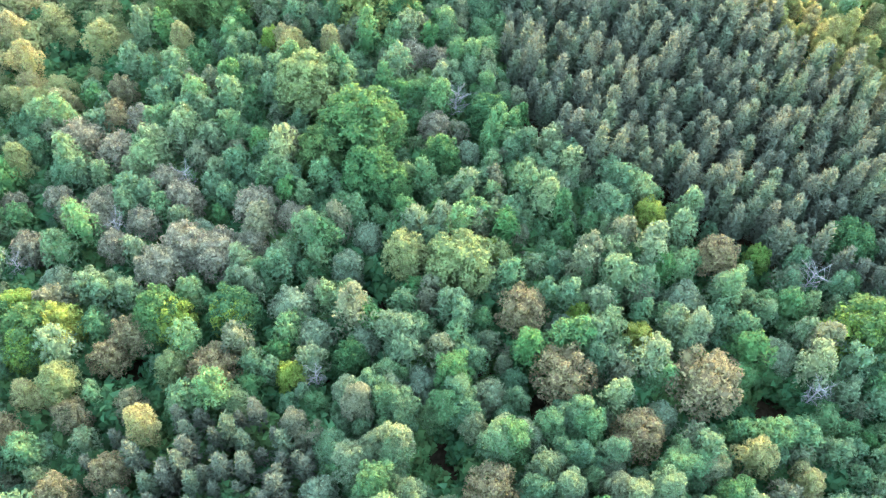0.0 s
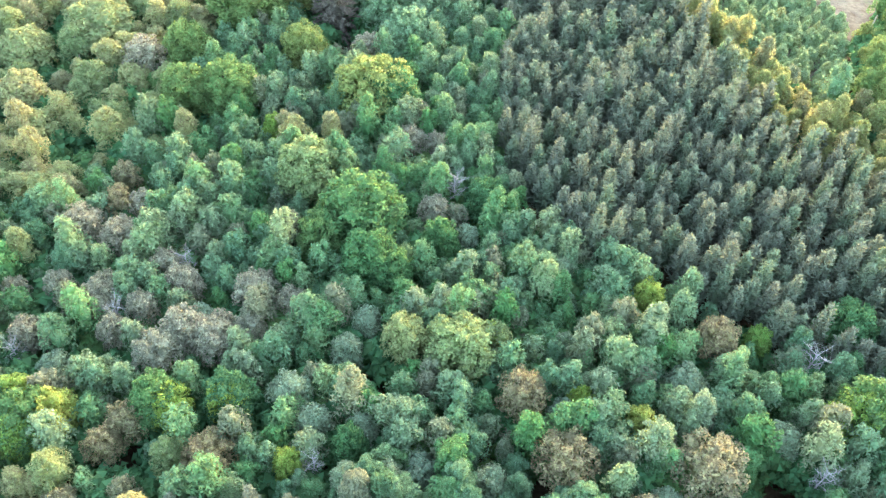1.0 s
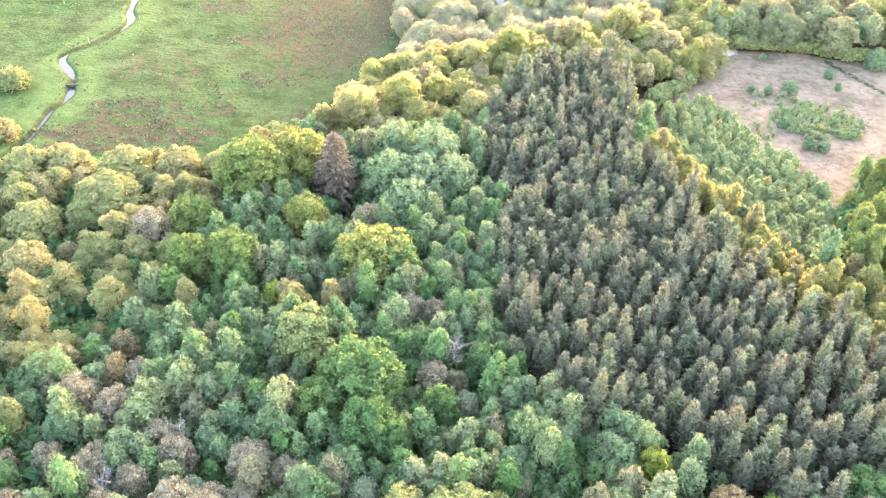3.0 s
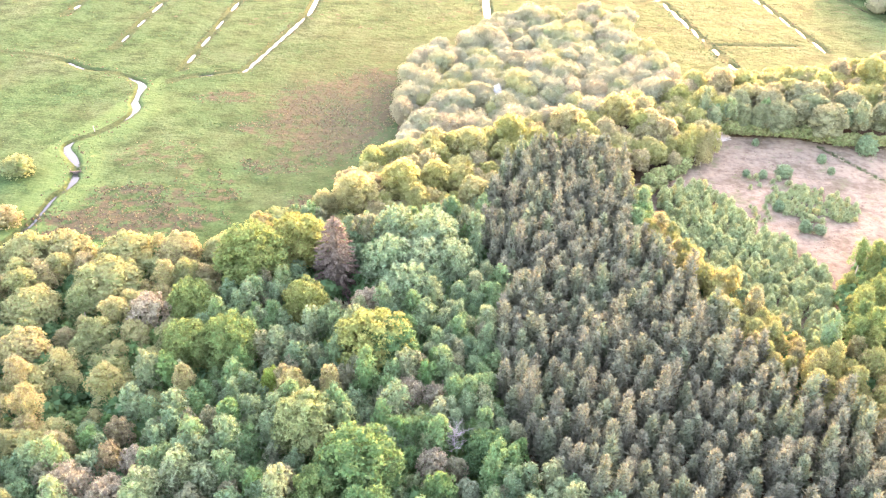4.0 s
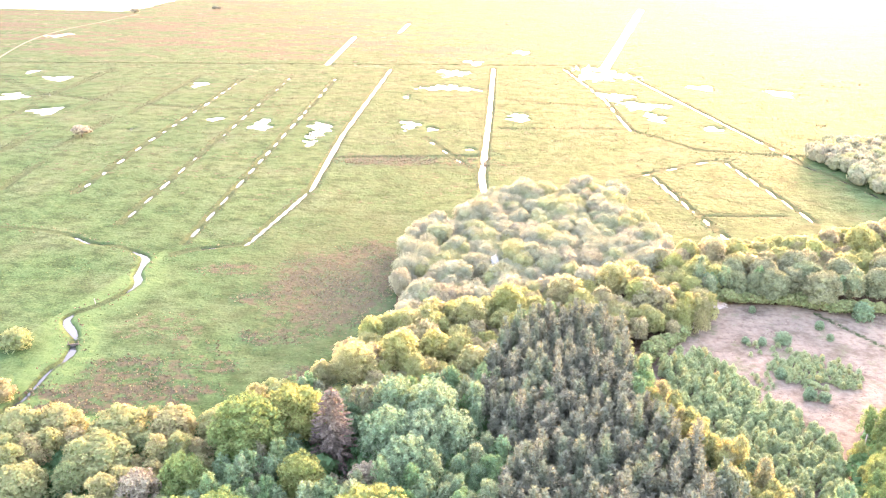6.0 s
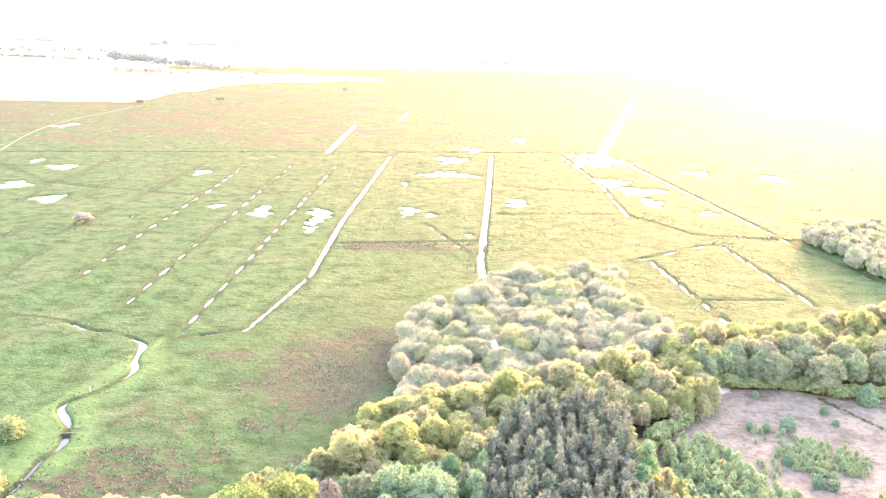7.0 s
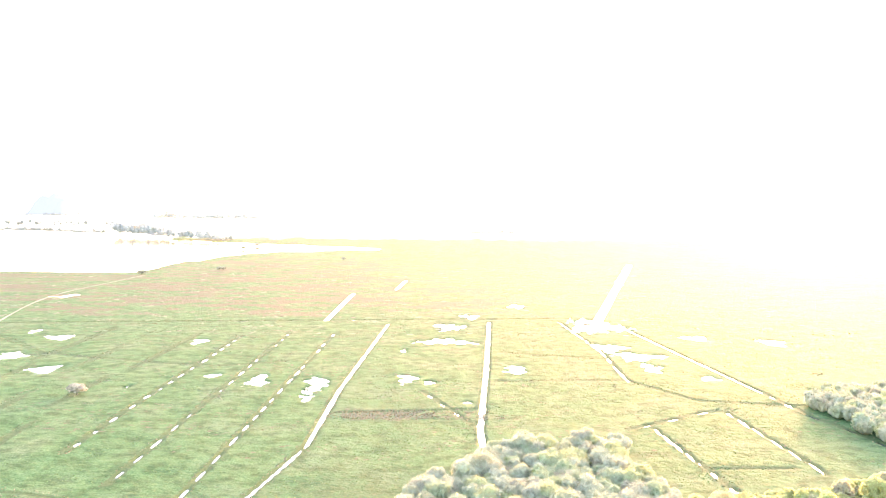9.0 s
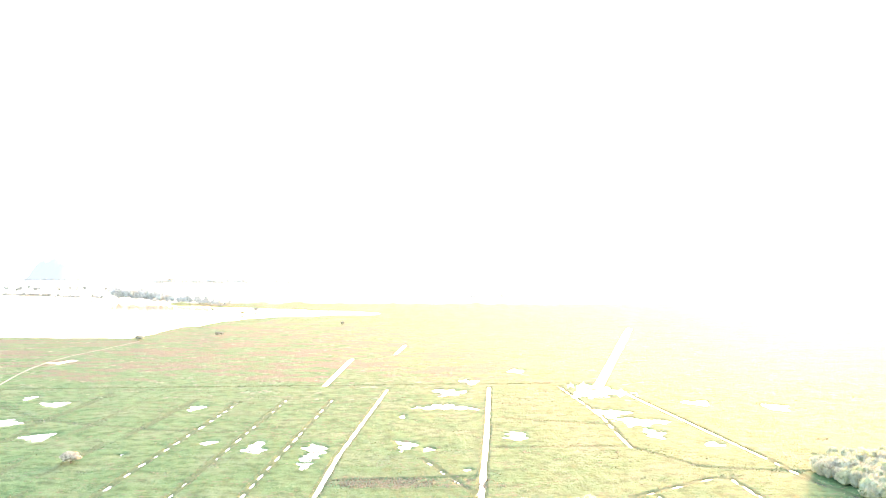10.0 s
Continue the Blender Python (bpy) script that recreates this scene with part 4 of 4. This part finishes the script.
stand("scrub_birch", sapling, range(23, 26), LIGHT, BIRCH_BARK, "low green birch scrub in a patch on the heath", spots_in(SCRUB, 1.3, 18, lambda x, y: patchy(2.2 * x, 2.2 * y) > 0.14, sway=0.6) + [(86 + 4 * math.sin(5.1 * k) + 0.5 * k, 205 + 3 * math.cos(3.3 * k)) for k in range(12)] + [(81 + 2 * math.sin(4.1 * k), 184 + 0.8 * k) for k in range(10)], "heath scrub", size=(0.3, 0.58), near=0.3, tall=0.62)
birches = spots_in(WOOD, 2.85, 5, lambda x, y: not in_any((PINES, SMALL_PINES, HEATH, CARR, GOLD_ZONE, PALE_ZONE, YOUNG_STRIP, EDGE_STRIP, RIGHT_ZONE), x, y))
stand("birch", birch, range(9), BIRCH, BIRCH_BARK, "grey-green silver birch with a soft rounded crown", birches, "birch wood", detail=0.24, size=(0.66, 1.2))
carr_far = spots_in([(185, 425), (192, 352), (330, 380), (330, 470), (200, 445)], 6.5, 6)
wood_stuff("far_willow_carr", carr_willow, range(3), 0.15, [(x, y, 0, 1.0) for x, y in carr_far], WILLOW, "pale willow thicket beyond the ditches", "trees")

# undergrowth between the trees
rng = np.random.default_rng(12)
taken.clear()
taken.extend((x, y, 0.6 * r) for x, y, r in GAPS)
low = [(x, y, 0, rng.uniform(1.2, 2.45)) for x, y in spots_in(WOOD, 3.7, 9, lambda x, y: y < 165 and not in_any((PINES, HEATH, CARR), x, y))]
wood_stuff("undergrowth", bush, range(10, 14), 0.5, [p for p in low if p[1] < 72], YOUNG, "green undergrowth between the trees", "shrubs")
wood_stuff("far_undergrowth", bush, range(10, 14), 0.25, [p for p in low if p[1] >= 72], YOUNG, "green undergrowth deep in the wood", "shrubs")
margin = [(x + 1.5 * math.sin(5 * x), y - 0.8, 0, rng.uniform(0.6, 1.5)) for t in np.linspace(0, 1, 40) if math.sin(37 * t) + math.sin(91 * t) > -0.8 for (x, y) in ((85 + 22 * t, 238 - t), (107 + 10 * t, 237 - 4 * t), (117 + 24 * t, 232), (46 + 20 * t, 189 + 23 * t))]
wood_stuff("heath_margin", bush, range(10, 14), 0.4, margin, OLIVE, "low green bushes along the edge of the heath", "shrubs")



# ---- meadow plants ----
def tufts(name, spots, height, spread, mat, label, category, seed):
    """Many small uneven mounds of blades."""
    rng = np.random.default_rng(seed)
    n, sides = len(spots), 5
    a = np.arange(sides) * 2 * math.pi / sides + rng.uniform(0, 6, (n, 1))
    r = spread * rng.uniform(0.3, 0.7, (n, 1)) * rng.uniform(0.6, 1.4, (n, sides))
    p = np.array(spots, float)
    rim = np.stack([p[:, :1] + np.cos(a) * r, p[:, 1:2] + np.sin(a) * r * 0.8, np.full((n, sides), -0.2)], -1)
    top = np.column_stack([p + rng.normal(0, 0.12, (n, 2)), height * rng.uniform(0.4, 1.3, n)])[:, None]
    v = np.concatenate([rim, top], 1).reshape(-1, 3)
    k = np.arange(sides)
    t = np.stack([k, (k + 1) % sides, np.full(sides, sides)], -1)[None] + 6 * np.arange(n)[:, None, None]
    ob = new(name, mesh_of(name, v, [], t, mat, np.repeat(rng.uniform(0, 1, n), 6)))
    tagged(ob, label, category, kind="stuff")


def scatter(count, x0, x1, y0, y1, seed, keep):
    rng = np.random.default_rng(seed)
    p = np.column_stack([rng.uniform(x0, x1, count), rng.uniform(y0, y1, count)])
    return p[keep(p[:, 0], p[:, 1], rng.uniform(0, 1, count))]


def rushy(x, y, u):
    g = np.max([k * np.clip(2.0 - 1.2 * np.hypot((x - cx) / rx, (y - cy) / ry), 0, 1) for cx, cy, rx, ry, k in RUSHES], axis=0)
    return (g * (0.35 + 0.9 * patchy(2.2 * x, 1.6 * y)) > 0.3 + 0.35 * u) & ~inside(WOOD, x, y)


def wet(x, y, reach):
    near = to_line(curve_through(RIVER), x, y)[0] < reach
    for half, _, line in DITCHES:
        near |= to_line(line, x, y)[0] < half + reach * 0.6
    return near


tufts("rushes", scatter(42000, -112, 30, 155, 420, 21, rushy), 0.3, 0.9, RUSH, "clumps of brown dead rushes in the meadow", "rushes", 22)
tufts("tussocks", scatter(26000, -180, 215, 150, 480, 23, lambda x, y, u: (u < 0.25 + 0.75 * patchy(0.4 * x, 0.4 * y)) & ~inside(WOOD, x, y) & ~wet(x, y, 1.9)), 0.16, 1.1, TUSSOCK, "green grass tussocks across the meadow", "grass", 24)
tufts("bank_reeds", scatter(60000, -180, 200, 150, 700, 25, lambda x, y, u: wet(x, y, 3.6) & ~wet(x, y, 2.1) & ~inside(WOOD, x, y) & ~inside(HEATH, x, y)), 0.36, 0.9, RUSH, "brown reeds along the stream and ditches", "reeds", 26)
tufts("marsh_scrub", scatter(9000, -520, 420, 640, 1300, 29, lambda x, y, u: (patchy(0.35 * x, 0.8 * y) > 0.5 + 0.45 * u) & ~wet(x, y, 5.0) & ((y < 1100) | (x > -380))), 0.35, 6.5, SCRUBBY, "low dark scrub and sedge on the far marsh", "scrub", 30)
tufts("sedge", scatter(16000, -330, 330, 400, 700, 33, lambda x, y, u: (patchy(0.5 * x, 1.3 * y) > 0.6 + 0.4 * u) & ~wet(x, y, 4.0) & ~inside(WOOD, x, y)), 0.32, 1.8, SCRUBBY, "dark sedge clumps between the ditches", "sedge", 34)
rng = np.random.default_rng(35)
edges = []
for path in [d for d in DRAINS if d[0][1] > 330] + [d[2] for d in DITCHES]:
    for (x0, y0), (x1, y1) in zip(path, path[1:]):
        n = int(math.hypot(x1 - x0, y1 - y0) * 0.9)
        t, side = rng.uniform(0, 1, n), rng.choice((-1, 1), n) * rng.uniform(1.9, 3.2, n)
        nx, ny = (y1 - y0) / math.hypot(x1 - x0, y1 - y0), (x0 - x1) / math.hypot(x1 - x0, y1 - y0)
        edges += [(a, b) for a, b in np.column_stack([x0 + t * (x1 - x0) + nx * side, y0 + t * (y1 - y0) + ny * side]) if 290 < b < 1000]
edges = np.array(edges)
edges = edges[~inside(WOOD, edges[:, 0], edges[:, 1]) & ~wet(edges[:, 0], edges[:, 1], 1.6)]
tufts("drain_sedge", edges, 0.34, 0.7, SCRUBBY, "dark sedge along the field drains and ditches", "sedge", 36)
tufts("heather", scatter(6000, 44, 142, 125, 240, 27, lambda x, y, u: inside(HEATH, x, y) & (patchy(1.6 * x, 2.2 * y) > 0.25 + 0.6 * u)), 0.16, 0.9, HEATHER, "dry brown heather and grass on the heath", "heather", 28)

def box(x0, x1, y0, y1, z0, z1):
    """A board with its long edges slightly chamfered."""
    c = 0.12 * min(x1 - x0, y1 - y0, z1 - z0)
    v = [(x, y, z) for z, k in ((z0, 0), (z1 - c, 0), (z1, c)) for x, y in ((x0 + k, y0 + k), (x1 - k, y0 + k), (x1 - k, y1 - k), (x0 + k, y1 - k))]
    q = [(4 * j + i, 4 * j + (i + 1) % 4, 4 * j + 4 + (i + 1) % 4, 4 * j + 4 + i) for j in (0, 1) for i in range(4)] + [(8, 9, 10, 11), (3, 2, 1, 0)]
    return np.array(v, float), np.array(q)


WEATHERED = bark("weathered_timber", (0.07, 0.06, 0.05), (0.15, 0.13, 0.11), 5.0)
sluice = tagged(new("sluice"), "small dark timber sluice across the stream", "sluice")
part("board", box(-1.3, 1.3, -0.06, 0.06, -0.9, 0.25), WEATHERED, sluice)
part("walkway", box(-1.6, 1.6, -0.45, -0.12, 0.25, 0.32), WEATHERED, sluice)
for x in (-1.25, 1.25):
    part("post", box(x - 0.09, x + 0.09, -0.1, 0.1, -0.9, 1.0), WEATHERED, sluice)
sluice.matrix_basis = pose(-98.6, 200.5, 0, 0, 0, 12)
stake = tagged(new("stake"), "pale leaning timber stake on the stream bank", "post", "bank stakes")
part("post", box(-0.09, 0.09, -0.09, 0.09, -0.4, 1.7), DEAD_BARK, stake)
stake.matrix_basis = pose(-103.0, 226.5, 0, 4, -6, 0)

# ---- distance ----
rng = np.random.default_rng(31)
line = [(-869 + 360 * t + rng.uniform(-10, 10), 2226 - 276 * t + rng.uniform(-20, 20), 0, rng.uniform(0.7, 2.1) * (1.3 - 0.8 * t)) for t in np.linspace(0, 1, 80)]
line += [(-1250 + 560 * t, 3620 + 120 * t, 0, rng.uniform(0.8, 2.3) * (1.1 - 0.4 * t)) for t in np.linspace(0, 1, 50)]
line += [(75 + 130 * t, 2370 + 30 * t, 0, rng.uniform(0.6, 1.1)) for t in np.linspace(0, 1, 22)]
thin = [(-1800 + 880 * t, 2640 - 380 * t + 8 * math.sin(60 * t), 0, rng.uniform(0.5, 1.0)) for t in np.linspace(0, 1, 120)]
thin += [(-1900 + 900 * t, 3060 - 60 * t, 0, rng.uniform(0.3, 0.9)) for t in np.linspace(0, 1, 60) if math.sin(23 * t) > -0.2]
thin += [(-2300 + 1200 * t, 4100, 0, rng.uniform(0.5, 1.1)) for t in np.linspace(0, 1, 90)]
thin += [(-1600 + 500 * rng.uniform(), 2720 + 300 * rng.uniform(), 0, rng.uniform(0.5, 1.3)) for k in range(26)]
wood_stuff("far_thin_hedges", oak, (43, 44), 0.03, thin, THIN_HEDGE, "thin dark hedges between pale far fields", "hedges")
wood_stuff("far_hedgerows", oak, (41, 42), 0.03, line, HAZED_HEDGE, "far lines of hedgerow trees, haze put into their pale leaf colour", "trees")
def ribbon(name, line, half, height, mat, label):
    """A flat strip along a line on the ground."""
    pts = np.array(curve_through(line, 4), float)
    ahead = unit(np.gradient(pts, axis=0))
    side = np.stack([-ahead[:, 1], ahead[:, 0]], -1) * half * (1 + 0.25 * np.sin(np.arange(len(pts)) * 1.7))[:, None]
    v = np.column_stack([np.stack([pts - side, pts + side], 1).reshape(-1, 2), np.full(2 * len(pts), height)])
    k = 2 * np.arange(len(pts) - 1)
    ob = new(name, mesh_of(name, v, np.stack([k, k + 1, k + 3, k + 2], -1), [], mat))
    tagged(ob, label, name, kind="structure")


TRACK, track_tree, track_shader = material("track", 0.9, 0.1)
track_noise = node(track_tree, "ShaderNodeTexNoise", Scale=0.3, Detail=4.0)
track_tree.links.new(ramp(track_tree, track_noise.outputs["Fac"], [(0.3, (0.11, 0.11, 0.07)), (0.7, (0.21, 0.19, 0.145))]), track_shader.inputs["Base Color"])
ribbon("road", [(-368, 685), (-399, 807), (-410, 906), (-402, 1013), (-397, 1105)], 0.8, 0.22, TRACK, "pale gravel track along the far marsh")
ridge = np.linspace(-1, 1, 25)
hx, hy = np.meshgrid(ridge, np.linspace(-1, 1, 9))
hz = 58 * np.clip(1 - hx**2, 0, 1) ** 1.3 * (1 - hy**2) * (1 + 0.25 * np.sin(9 * hx)) + 78 * np.clip(1 - hy**2, 0, 1) * np.clip(3 * (1 - np.abs(hx)), 0, 1)
# weak emission stands in for the haze over the hill
HAZE_GLOW, haze_tree, haze_shader = material("haze_glow_hill", 0.9, 0.0)
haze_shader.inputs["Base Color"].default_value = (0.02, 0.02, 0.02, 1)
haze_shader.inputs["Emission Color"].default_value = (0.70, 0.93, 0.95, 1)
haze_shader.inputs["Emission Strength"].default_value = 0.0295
hill = new("backdrop", mesh_of("backdrop", np.stack([-2130 + 105 * hx, 4550 + 120 * hy, 0.8 * hz], -1).reshape(-1, 3), grid_quads(hx.shape), [], HAZE_GLOW, smooth=True))
tagged(hill, "far hill with pale blue haze put in as a faint glow", "hill", kind="structure")
placed("meadow_bush", bush, (21,), GREY, BROWN_BARK, "lone brown bush in the wide marsh", [(-193.8, 437.4, 3.2), (-399.2, 1655.0, 3.5), (-397.7, 1772.4, 4.0), (-169.9, 1400.9, 2.5), (-320.9, 1187.4, 2.4), (-315.6, 1190, 2.0), (-403.7, 1111.5, 4.2)], "lone bushes", 6, "bush", 0.5)
